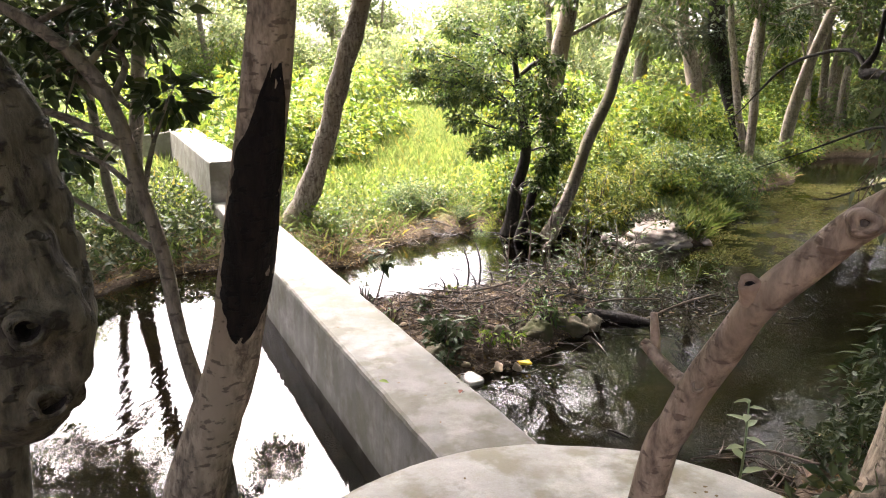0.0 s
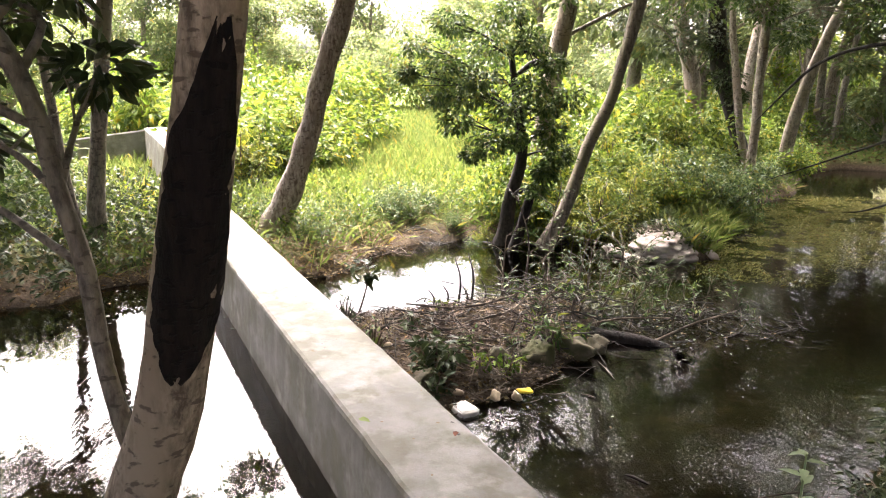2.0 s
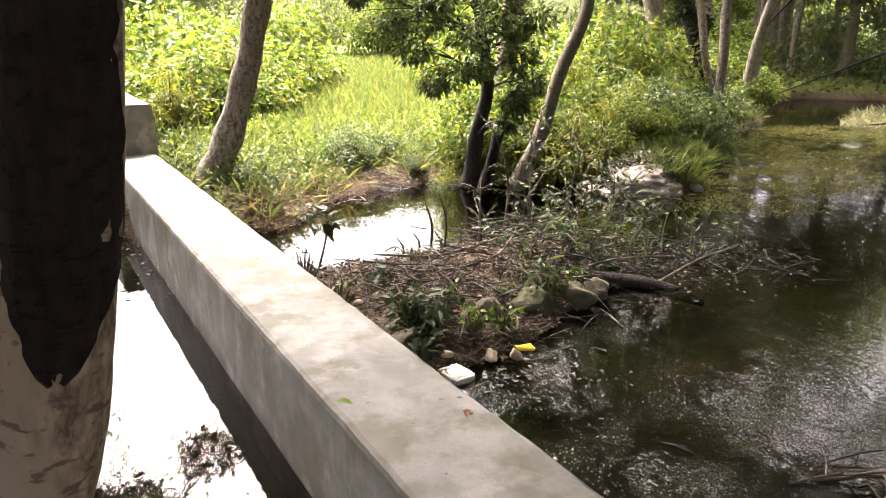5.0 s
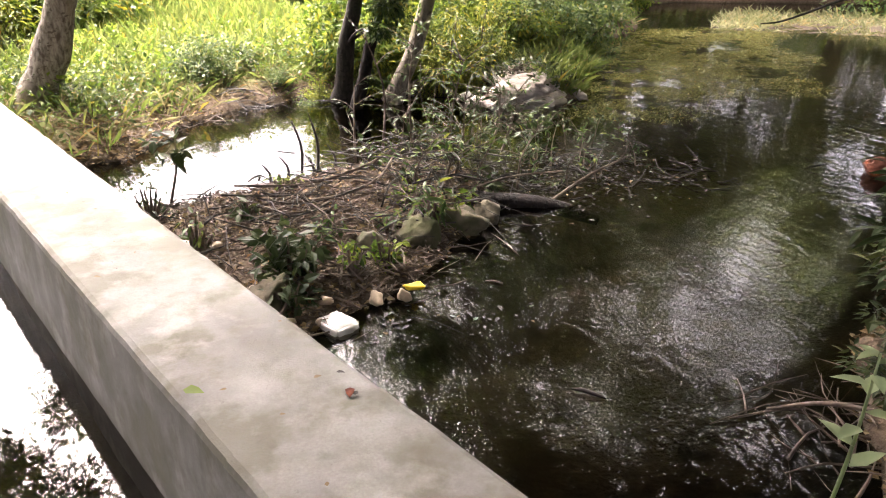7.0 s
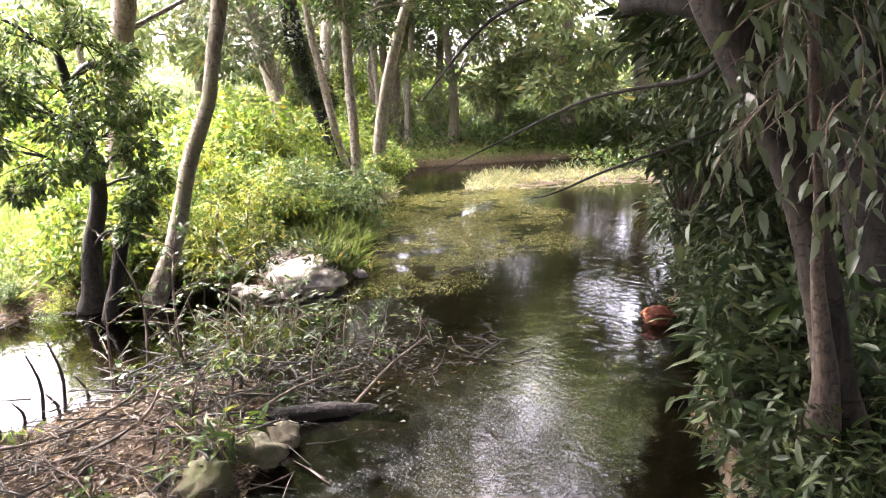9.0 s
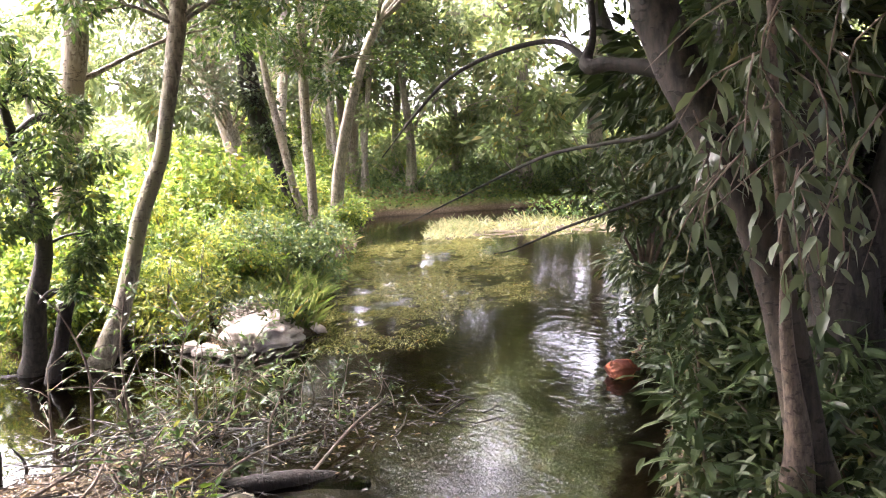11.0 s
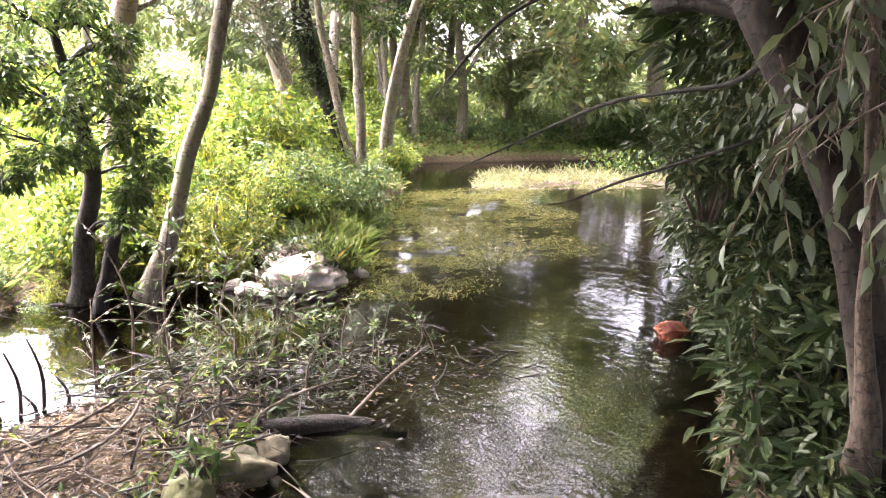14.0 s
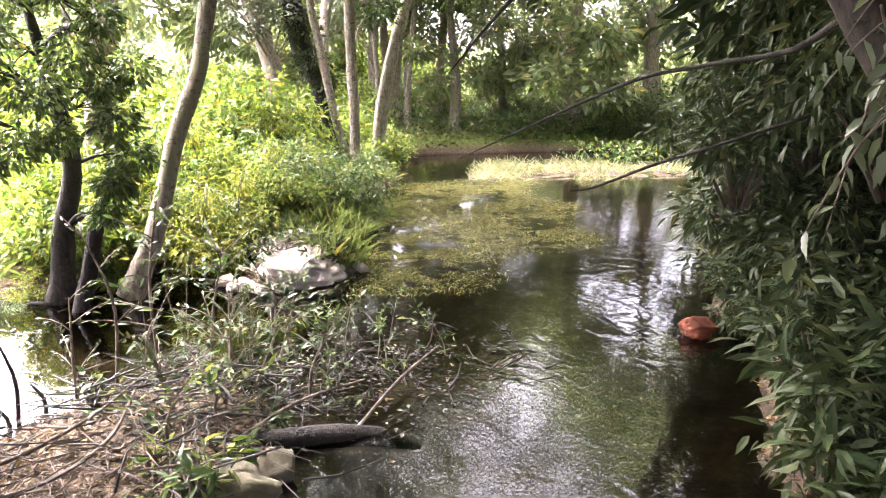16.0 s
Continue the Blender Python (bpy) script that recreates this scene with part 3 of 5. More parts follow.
def build_scar():
    """The hollow: a dark sunken strip let into the bark, with raised lips."""
    line = spline(T1[2:9], 90)
    view = np.array([0.25, -0.96, 0.0])
    V, F = [], []
    cols = 9
    for i, q in enumerate(line):
        z = q[2]
        if z < 1.30 or z > 2.52:
            continue
        f = (z - 1.30) / 1.22
        half = scar_half(f)
        turn_ = 0.10 + 0.40 * max(0, f - 0.5) + 0.08 * math.sin(f * 9)
        base = math.atan2(view[1], view[0]) + turn_
        for j in range(cols):
            u = j / (cols - 1) * 2 - 1
            an = base + u * half * 0.95
            edge = 1 - u * u
            r = q[3] * (1.035 - 0.16 * edge) + 0.012 * noise.noise(Vector((u * 3, z * 7, 2.0))) * edge
            V.append((q[0] + r * math.cos(an), q[1] + r * math.sin(an), z))
    rows = len(V) // cols
    for i in range(rows - 1):
        for j in range(cols - 1):
            F.append((i * cols + j, i * cols + j + 1, (i + 1) * cols + j + 1, (i + 1) * cols + j))
    return V, F


def add_scar():
    V, F = build_scar()
    me = faces_mesh("scar", V, F, CHAR, True)
    ob = piece("scar", me, scarred, "charred black hollow in the bark")
    m = ob.modifiers.new("thick", "SOLIDIFY")
    m.thickness, m.offset = 0.012, -1.0


# the trunk is opened along the scar so that the hollow lies inside it
def sink_trunk():
    trunk = [o for o in scarred.children if o.name.startswith("trunk")][0]
    line = spline(T1, 120)
    for v in trunk.data.vertices:
        z = v.co.z
        if 1.25 < z < 2.55:
            q = line[np.argmin(np.abs(line[:, 2] - z))]
            dx, dy = v.co.x - q[0], v.co.y - q[1]
            f = (z - 1.30) / 1.22
            if 0 < f < 1:
                half = scar_half(f)
                base = math.atan2(-0.96, 0.25) + 0.10 + 0.40 * max(0, f - 0.5) + 0.08 * math.sin(f * 9)
                da = (math.atan2(dy, dx) - base + math.pi) % (2 * math.pi) - math.pi
                if abs(da) < half:
                    k = 1 - 0.22 * (1 - (da / half) ** 2)
                    v.co.x, v.co.y = q[0] + dx * k, q[1] + dy * k


sink_trunk()
add_scar()

# thin companion stem with dark leaves
T2 = [(-1.02, 3.32, -0.4, 0.04), (-1.07, 3.33, 0.36, 0.035), (-1.12, 3.37, 0.60, 0.037), (-1.23, 3.38, 1.00, 0.039), (-1.30, 3.41, 1.28, 0.035), (-1.35, 3.45, 1.61, 0.035),
      (-1.43, 3.47, 1.89, 0.035), (-1.49, 3.50, 2.13, 0.038), (-1.56, 3.52, 2.32, 0.038), (-1.66, 3.53, 2.49, 0.036), (-1.88, 3.53, 2.68, 0.031), (-2.2, 3.55, 2.85, 0.02)]
tree("young_tree", "thin dark leaning tree with glossy dark leaves", T2, BARK_GREY, LEAF_DARK,
     [(-1.75, 3.75, 2.62, 0.30), (-1.95, 3.6, 2.42, 0.28), (-2.05, 3.9, 2.75, 0.35), (-1.5, 3.7, 2.75, 0.25), (-1.35, 3.7, 2.35, 0.16), (-2.25, 3.5, 2.2, 0.25), (-2.3, 4.2, 2.6, 0.4),
      (-1.95, 3.7, 2.1, 0.22), (-2.5, 3.8, 2.35, 0.35), (-2.6, 4.2, 2.9, 0.45), (-2.2, 3.6, 2.95, 0.35), (-1.7, 3.9, 2.95, 0.3), (-2.6, 4.0, 1.95, 0.3)],
     0.095, 130, OVATE, seed=5, n=30, seg=8, width=1.05)

# gnarled trunk close to the path, with a knot-hole and a broken end
G1 = [(-1.75, 2.15, 3.0, 0.20), (-1.50, 2.10, 2.62, 0.21), (-1.40, 2.08, 2.33, 0.225), (-1.33, 2.06, 2.10, 0.225), (-1.26, 2.05, 1.88, 0.225), (-1.22, 2.03, 1.70, 0.21), (-1.27, 2.02, 1.52, 0.15), (-1.34, 2.02, 1.42, 0.07)]
gnarl = thing("gnarled_tree", (-1.45, 2.1, 0), "old gnarled grey tree trunk with a knot hole and broken limb", "tree")
stem("trunk", G1, BARK_OLD, gnarl, n=70, seg=36, knobs=0.36, seed=9)
# unseen boughs and crown, added to cut sky light on the near zone
tagged(stems("branchwork", [[(-1.75, 2.15, 3.0, 0.15), (-1.6, 1.2, 4.6, 0.09), (-1.0, 0.0, 6.0, 0.03)], [(-1.75, 2.15, 3.0, 0.12), (-2.2, 0.6, 4.8, 0.08), (-2.6, -1.2, 6.2, 0.03)]], BARK_GREY, gnarl), kind="stuff")
GP, GD = clump_points(*zip(*[(c[:3], c[3], 460) for c in crown_round(-2.2, -0.6, 6.8, 3.2, 2.0, 13, 1.2)]))
leaves("crown", GP, GD, 0.27 * rng.uniform(0.65, 1.35, len(GP)), LEAF_DARK, PLAIN, gnarl)
stem("lower_trunk", [(-1.62, 2.2, -0.3, 0.14), (-1.50, 2.14, 0.5, 0.11), (-1.42, 2.1, 1.2, 0.10), (-1.38, 2.08, 1.7, 0.10)], BARK_OLD, gnarl, n=16, seg=14)


def ring_knot(name, at, facing, r, hole, parent, label):
    """A healed knot: a raised collar round a dark hole."""
    bm = bmesh.new()
    prof = [(r * 1.5, -0.015), (r * 1.25, 0.012), (r, 0.022), (hole, 0.012), (hole * 0.85, -0.03), (0.001, -0.05)]
    rings = []
    for i in range(18):
        t = i / 18 * 2 * math.pi
        w = 1 + 0.10 * math.sin(3 * t + 1) + 0.05 * math.sin(5 * t)
        rings.append([bm.verts.new((q * w * math.cos(t), q * w * math.sin(t) * 0.9, z)) for q, z in prof])
    for i in range(18):
        p, q = rings[i], rings[(i + 1) % 18]
        for j in range(len(prof) - 1):
            f = bm.faces.new((p[j], q[j], q[j + 1], p[j + 1]))
            f.material_index = 1 if j >= 3 else 0
    bm.transform(Matrix.Translation(at) @ Vector(facing).to_track_quat("Z", "Y").to_matrix().to_4x4())
    ob = part(name, bm, BARK_OLD, parent, label)
    ob.data.materials.append(CHAR)
    return ob


ring_knot("knot", (-1.075, 1.80, 1.835), (0.45, -0.9, 0.1), 0.04, 0.03, gnarl, "round knot hole with a raised collar")
ring_knot("broken_end", (-1.10, 1.905, 1.585), (0.6, -0.78, -0.1), 0.042, 0.036, gnarl, "torn dark hollow stub")

# sapling that leans across the landing, with sawn stubs
lean = thing("leaning_sapling", (0.36, 1.34, 0.6), "smooth brown sapling bent sideways with snapped stubs", "tree")
stem("trunk", [(0.33, 1.36, 0.45, 0.036), (0.345, 1.30, 1.2, 0.034), (0.372, 1.18, 1.78, 0.030), (0.393, 1.13, 1.92, 0.0275), (0.412, 1.10, 2.00, 0.027), (0.423, 1.02, 2.105, 0.0255), (0.430, 0.95, 2.19, 0.0245),
               (0.465, 0.90, 2.258, 0.024), (0.502, 0.86, 2.319, 0.0235), (0.56, 0.80, 2.38, 0.021), (0.75, 0.72, 2.5, 0.018), (1.1, 0.7, 2.75, 0.014)], BARK_PINK, lean, n=60, seg=18, knobs=0.10, seed=2)
stem("stub", [(0.408, 1.11, 1.985, 0.016), (0.386, 1.185, 1.992, 0.012), (0.362, 1.246, 2.016, 0.0105)], BARK_PINK, lean, n=10, seg=9)
stem("stub", [(0.377, 1.225, 1.998, 0.0085), (0.380, 1.245, 2.03, 0.0085), (0.379, 1.258, 2.068, 0.006)], RAW_WOOD, lean, "pale broken twig stub", n=8, seg=8, knobs=0.3)
ring_knot("cut_knot", (0.489, 0.838, 2.322), (-0.48, -0.85, 0.2), 0.015, 0.005, lean, "healed saw cut").data.materials[0] = BARK_PINK
ring_knot("cut_knot", (0.402, 1.077, 2.008), (-0.3, -0.85, 0.4), 0.009, 0.005, lean, "small dark knot").data.materials[0] = BARK_PINK
ring_knot("broken_knot", (0.414, 0.945, 2.206), (-0.45, -0.35, 0.85), 0.013, 0.008, lean, "splintered branch collar").data.materials[0] = RAW_WOOD

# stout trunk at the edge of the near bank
# unseen crown added for shade, with a gap meant to light the landing
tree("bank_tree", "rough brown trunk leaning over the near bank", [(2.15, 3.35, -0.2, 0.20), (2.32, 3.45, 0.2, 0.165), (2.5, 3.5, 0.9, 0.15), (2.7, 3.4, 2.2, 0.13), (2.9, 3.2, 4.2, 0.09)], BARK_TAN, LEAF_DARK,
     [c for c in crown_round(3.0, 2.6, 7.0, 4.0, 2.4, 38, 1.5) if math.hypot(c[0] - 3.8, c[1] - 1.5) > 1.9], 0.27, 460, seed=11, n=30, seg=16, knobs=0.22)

# trees on the far bank
# its second and third crowns are added out of view to shade the weir
tree("pale_tree", "pale leaning tree with rough peeling bark", [(-2.2, 10.2, 0.1, 0.25), (-2.07, 10.19, 0.40, 0.185), (-1.85, 10.23, 0.85, 0.16), (-1.59, 10.18, 1.57, 0.143), (-1.40, 10.15, 2.25, 0.134),
     (-1.23, 10.13, 2.76, 0.133), (-1.06, 10.14, 3.33, 0.125), (-0.7, 10.2, 5.0, 0.09)], BARK_PALE, LEAF_MID, crown_round(-1.0, 10.3, 7.4, 3.2, 1.8, 11, 0.85) + crown_round(-1.4, 8.3, 7.6, 2.4, 1.4, 20, 0.9) + crown_round(-3.0, 11.0, 8.0, 2.2, 1.2, 14, 0.9), 0.16, 220, seed=13, n=34, seg=14, knobs=0.18)
tree("bushy_tree", "small dark-trunked tree with a dense leafy crown", [(1.0, 10.95, 0.0, 0.14), (1.03, 10.85, 0.25, 0.11), (1.08, 10.85, 0.67, 0.095), (1.20, 10.73, 1.27, 0.08), (1.15, 10.74, 1.76, 0.07), (1.0, 10.7, 2.6, 0.04)], BARK_DARK_SHADED, LEAF_MID,
     [(0.95, 10.2, 1.9, 0.30), (0.45, 10.3, 2.1, 0.30), (1.25, 10.4, 2.2, 0.32), (0.1, 10.5, 2.45, 0.28), (0.7, 10.4, 2.75, 0.38), (1.2, 10.5, 2.8, 0.26), (0.3, 10.4, 1.75, 0.26), (0.75, 10.2, 1.5, 0.24), (-0.25, 10.6, 2.7, 0.22), (1.05, 10.3, 1.55, 0.2), (0.2, 10.6, 3.0, 0.28),
      (1.5, 10.6, 1.95, 0.2), (0.6, 10.3, 2.3, 0.3), (0.05, 10.4, 2.05, 0.2), (0.5, 10.2, 1.35, 0.16), (-0.35, 10.5, 2.35, 0.16), (1.5, 10.4, 2.5, 0.22), (0.95, 10.5, 3.15, 0.26), (1.5, 10.3, 1.65, 0.24), (1.65, 10.4, 1.35, 0.22), (1.45, 10.2, 1.15, 0.18), (1.75, 10.5, 2.1, 0.22), (1.35, 10.2, 0.9, 0.16)],
     0.115, 200, seed=17, droop=0.6)
tree("crooked_tree", "crooked dark grey tree leaning over the water", [(1.55, 10.7, 0.0, 0.13), (1.68, 10.67, 0.28, 0.105), (1.86, 10.64, 0.71, 0.092), (2.09, 10.70, 1.44, 0.085), (2.35, 10.74, 2.00, 0.08), (2.50, 10.81, 2.54, 0.078), (2.70, 10.87, 3.39, 0.09), (3.0, 11.0, 5.2, 0.06)],
     BARK_GREY, LEAF_MID, crown_round(3.0, 11.1, 6.6, 2.0, 1.5, 9, 0.75) + crown_round(2.8, 11.0, 4.2, 1.4, 1.6, 7, 0.5), 0.15, 200, seed=19, n=30)
# its last crown is added high up to darken the stream's reflection
tree("grey_tree", "slender grey tree with a broken side branch", [(1.5, 12.4, 0.1, 0.18), (1.71, 12.38, 1.36, 0.154), (1.81, 12.37, 2.19, 0.153), (1.92, 12.35, 2.90, 0.144), (2.03, 12.33, 3.51, 0.144), (2.3, 12.3, 6.0, 0.09)],
     BARK_PALE, LEAF_MID, crown_round(2.2, 12.5, 7.6, 2.2, 1.6, 9, 0.85) + crown_round(2.2, 12.2, 4.4, 1.9, 1.6, 9, 0.6) + crown_round(4.0, 14.0, 6.9, 2.2, 2.0, 20, 0.85), 0.17, 200, seed=23)
stem("side_branch", [(1.80, 12.35, 2.45, 0.05), (1.55, 12.3, 2.55, 0.05), (1.35, 12.3, 2.42, 0.035), (1.2, 12.3, 2.30, 0.03)], BARK_DARK_SHADED, scene.objects["grey_tree"], n=10, seg=8)
stump = thing("burnt_stump", (1.2, 10.5, 0.1), "blackened tree stump on the muddy bank", "stump")
stem("stump_wood", [(1.08, 10.55, -0.1, 0.09), (1.18, 10.49, 0.28, 0.066), (1.29, 10.47, 0.71, 0.058), (1.40, 10.45, 1.06, 0.05), (1.42, 10.45, 1.10, 0.02)], CHAR, stump, n=18, seg=12, knobs=0.3)
# the crown at (6.4, 13.0) is added to block sky mirrored in the stream
tree("bank_side_tree", "pale slim tree at the water's edge", [(5.95, 15.19, -0.1, 0.10), (6.18, 15.07, 0.28, 0.09), (6.24, 15.04, 1.16, 0.09), (6.22, 15.05, 2.21, 0.09), (6.23, 15.05, 3.31, 0.09), (6.3, 15.0, 6.0, 0.06)],
     BARK_PALE, LEAF_MID, crown_round(6.3, 15, 6.6, 2.2, 4.0, 16, 0.9) + [(6.0, 14.6, 3.6, 0.45), (6.7, 14.8, 3.2, 0.4), (5.6, 14.8, 4.0, 0.5)] + crown_round(6.4, 14.8, 3.9, 1.7, 1.4, 8, 0.5) + crown_round(6.4, 13.0, 6.6, 1.8, 1.6, 14, 0.8), 0.17, 190, seed=29)
tree("forked_tree", "stout pale forked tree among green undergrowth", [(6.0, 17.3, 0.1, 0.24), (5.93, 17.39, 0.5, 0.18), (5.84, 17.43, 1.41, 0.184), (5.82, 17.65, 2.38, 0.175), (5.57, 17.96, 3.55, 0.17), (5.2, 18.2, 5.6, 0.12)],
     BARK_PALE, LEAF_GREY, crown_round(5.0, 18.0, 7.0, 2.6, 4.0, 16, 1.0) + [(5.3, 17.2, 3.1, 0.5), (5.9, 17.0, 3.3, 0.45), (4.8, 17.5, 3.6, 0.55)] + crown_round(5.4, 17.2, 4.2, 2.2, 1.6, 9, 0.6), 0.19, 180, seed=31)
tree("mossy_tree", "dark leaning tree clothed in creeper", [(6.9, 16.4, 0.1, 0.2), (6.57, 16.56, 1.10, 0.15), (6.31, 16.68, 1.94, 0.167), (6.14, 16.87, 2.56, 0.19), (6.04, 17.02, 3.48, 0.19), (5.9, 17.1, 5.5, 0.1)],
     BARK_DARK_SHADED, LEAF_DARK, crown_round(6.2, 17.2, 6.6, 2.2, 2.0, 7, 0.8) + [(6.2, 16.6, 2.4, 0.35), (6.1, 16.8, 3.0, 0.4), (6.4, 16.5, 2.0, 0.25)], 0.16, 190, seed=37)
tree("slim_tree", "slim pale leaning tree", [(6.75, 16.0, 0.1, 0.1), (6.45, 16.06, 1.01, 0.075), (6.29, 16.14, 1.93, 0.08), (6.23, 16.39, 2.84, 0.076), (6.14, 16.43, 3.43, 0.066), (6.0, 16.5, 5.5, 0.05)],
     BARK_PALE, LEAF_MID, crown_round(6.1, 16.5, 6.2, 1.5, 1.4, 6, 0.7), 0.16, 180, seed=41)
G_LABEL = "pale tall tree at the bend of the stream"
for i, tr in enumerate(([(13.5, 23.5, 0.0, 0.24), (13.59, 23.46, 0.55, 0.15), (13.65, 23.42, 1.88, 0.125), (13.77, 23.34, 3.44, 0.12), (13.83, 23.30, 4.45, 0.12), (14, 23.2, 8, 0.08)],
                        [(12.95, 25.04, 0.2, 0.25), (12.99, 25.02, 2.44, 0.192), (13.26, 24.86, 3.69, 0.192), (13.59, 24.66, 4.56, 0.154), (14.0, 24.5, 8, 0.1)],
                        [(13.0, 24.4, 0.1, 0.17), (12.98, 24.3, 1.9, 0.11), (12.95, 24.2, 4.4, 0.10), (12.8, 24.1, 8, 0.07)],
                        [(12.0, 22.7, 0.1, 0.13), (12.05, 22.7, 1.9, 0.085), (12.3, 22.6, 4.4, 0.08), (12.5, 22.5, 8, 0.05)],
                        [(10.9, 22.6, 0.1, 0.12), (10.95, 22.6, 1.9, 0.08), (10.8, 22.6, 4.4, 0.07), (10.6, 22.5, 8, 0.05)],
                        [(14.9, 25.4, 0.1, 0.14), (14.9, 25.4, 1.9, 0.10), (15.1, 25.3, 4.4, 0.09), (15.2, 25.2, 8, 0.05)],
                        [(12.4, 24.6, 0.1, 0.2), (12.35, 24.5, 1.9, 0.13), (12.2, 24.4, 4.4, 0.12), (12.1, 24.3, 8, 0.08)],
                        [(11.4, 23.62, 0.2, 0.19), (11.38, 23.63, 2.41, 0.141), (11.47, 23.59, 4.36, 0.124), (11.5, 23.5, 8, 0.08)],
                        [(8.6, 21.0, 0.1, 0.19), (8.5, 21.0, 2.41, 0.14), (8.8, 21.2, 4.36, 0.13), (9.2, 21.5, 8, 0.08)],
                        [(19.6, 23.7, 0.2, 0.32), (19.48, 23.86, 1.82, 0.258), (19.34, 23.99, 3.02, 0.27), (19.21, 24.11, 4.78, 0.27), (19, 24.2, 8, 0.15)])):
    x, y = tr[-1][0], tr[-1][1]
    tree("streamside_tree", G_LABEL, tr, BARK_PALE, LEAF_MID if i % 2 else LEAF_GREY, crown_round(x, y, 7.5, 2.6, 4.0, 11, 0.95) + crown_round(x, y, 4.6, 2.2, 1.2, 4, 0.7), 0.24, 170, group="trees at the bend", seed=43 + i)

# trees added on this bank to darken what the stream mirrors
for i, (x, y) in enumerate(((9.6, 7.4), (12.0, 8.4), (14.8, 9.6), (10.4, 5.2), (17.4, 11.6))):
    tree("riverside_tree", "leafy tree on the shaded bank of the stream", [(x, y, 0.0, 0.2), (x - 0.1, y + 0.1, 2.0, 0.15), (x - 0.3, y + 0.2, 4.5, 0.12), (x - 0.4, y + 0.2, 8.0, 0.06)], BARK_GREY, LEAF_MID if i % 2 else LEAF_HAZED,
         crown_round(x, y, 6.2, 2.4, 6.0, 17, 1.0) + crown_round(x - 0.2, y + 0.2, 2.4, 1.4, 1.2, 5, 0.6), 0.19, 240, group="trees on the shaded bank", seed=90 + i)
# crowns added overhead to shade this bank and darken the pond's reflection
tree("bank_edge_tree", "slim grey tree on the pond's far bank", [(-4.05, 9.35, 0.1, 0.14), (-4.02, 9.38, 0.28, 0.115), (-3.97, 9.40, 0.99, 0.10), (-3.86, 9.44, 1.92, 0.086), (-3.77, 9.48, 2.74, 0.086), (-3.72, 9.50, 3.28, 0.086), (-3.6, 9.6, 5.4, 0.06)],
     BARK_GREY, LEAF_MID, crown_round(-5.4, 10.0, 6.0, 3.0, 2.4, 20, 1.2) + crown_round(-4.6, 12.4, 6.3, 2.4, 2.0, 18, 0.8) + [(-4.6, 9.2, 3.2, 0.6), (-5.2, 9.0, 2.8, 0.7), (-5.9, 8.8, 3.2, 0.8), (-4.9, 9.6, 3.8, 0.7)], 0.17, 300, seed=53)
stem("second_stem", [(-4.1, 9.4, 0.0, 0.08), (-4.25, 9.3, 0.9, 0.06), (-4.35, 9.3, 1.9, 0.055), (-4.5, 9.35, 3.4, 0.05)], BARK_GREY, scene.objects["bank_edge_tree"])

# added trees whose boughs over the stream break up its sky reflection
tree("riverside_tree", "airy tree added to break up the stream's reflections", [(8.4, 8.9, 0.0, 0.16), (8.2, 9.2, 2.0, 0.12), (7.8, 10.0, 4.4, 0.09), (7.2, 11.2, 6.6, 0.05)], BARK_DARK_SHADED, LEAF_MID,
     crown_round(7.0, 11.8, 6.8, 4.2, 2.4, 34, 0.65), 0.19, 120, group="trees on the shaded bank", seed=97)
tree("riverside_tree", "leaning pale tree added to darken the stream's reflections", [(8.0, 17.5, 0.0, 0.17), (8.2, 17.3, 2.0, 0.13), (8.9, 16.7, 4.6, 0.10), (10.4, 15.6, 6.8, 0.05)], BARK_GREY, LEAF_MID,
     crown_round(10.9, 15.3, 7.2, 3.4, 2.4, 28, 0.7), 0.2, 130, group="trees on the shaded bank", seed=98)
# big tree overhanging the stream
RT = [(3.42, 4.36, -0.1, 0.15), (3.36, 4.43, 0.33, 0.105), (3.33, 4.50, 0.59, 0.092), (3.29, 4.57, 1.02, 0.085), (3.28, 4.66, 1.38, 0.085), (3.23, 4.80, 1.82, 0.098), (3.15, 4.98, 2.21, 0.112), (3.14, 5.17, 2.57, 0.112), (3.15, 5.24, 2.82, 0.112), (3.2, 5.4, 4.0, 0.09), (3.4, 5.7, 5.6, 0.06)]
# its second and third crowns are unseen, added to shade the near bank
over = tree("overhanging_tree", "mottled brown tree with creepers hanging over the stream", RT, BARK_MOTTLED_SHADED, LEAF_DARK,
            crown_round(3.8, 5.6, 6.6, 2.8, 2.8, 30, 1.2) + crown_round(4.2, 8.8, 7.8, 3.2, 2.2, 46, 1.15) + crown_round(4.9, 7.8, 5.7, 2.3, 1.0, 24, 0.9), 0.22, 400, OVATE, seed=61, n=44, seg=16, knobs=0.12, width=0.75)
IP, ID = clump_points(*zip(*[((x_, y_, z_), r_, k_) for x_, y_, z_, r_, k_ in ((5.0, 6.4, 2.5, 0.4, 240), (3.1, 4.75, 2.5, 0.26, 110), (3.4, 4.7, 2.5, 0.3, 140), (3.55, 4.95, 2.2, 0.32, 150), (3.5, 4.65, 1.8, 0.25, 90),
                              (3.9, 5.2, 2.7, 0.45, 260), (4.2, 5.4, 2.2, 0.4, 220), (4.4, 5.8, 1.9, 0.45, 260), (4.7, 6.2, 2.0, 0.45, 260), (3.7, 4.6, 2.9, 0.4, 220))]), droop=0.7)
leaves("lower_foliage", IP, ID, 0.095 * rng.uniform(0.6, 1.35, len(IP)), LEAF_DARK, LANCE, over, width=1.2)
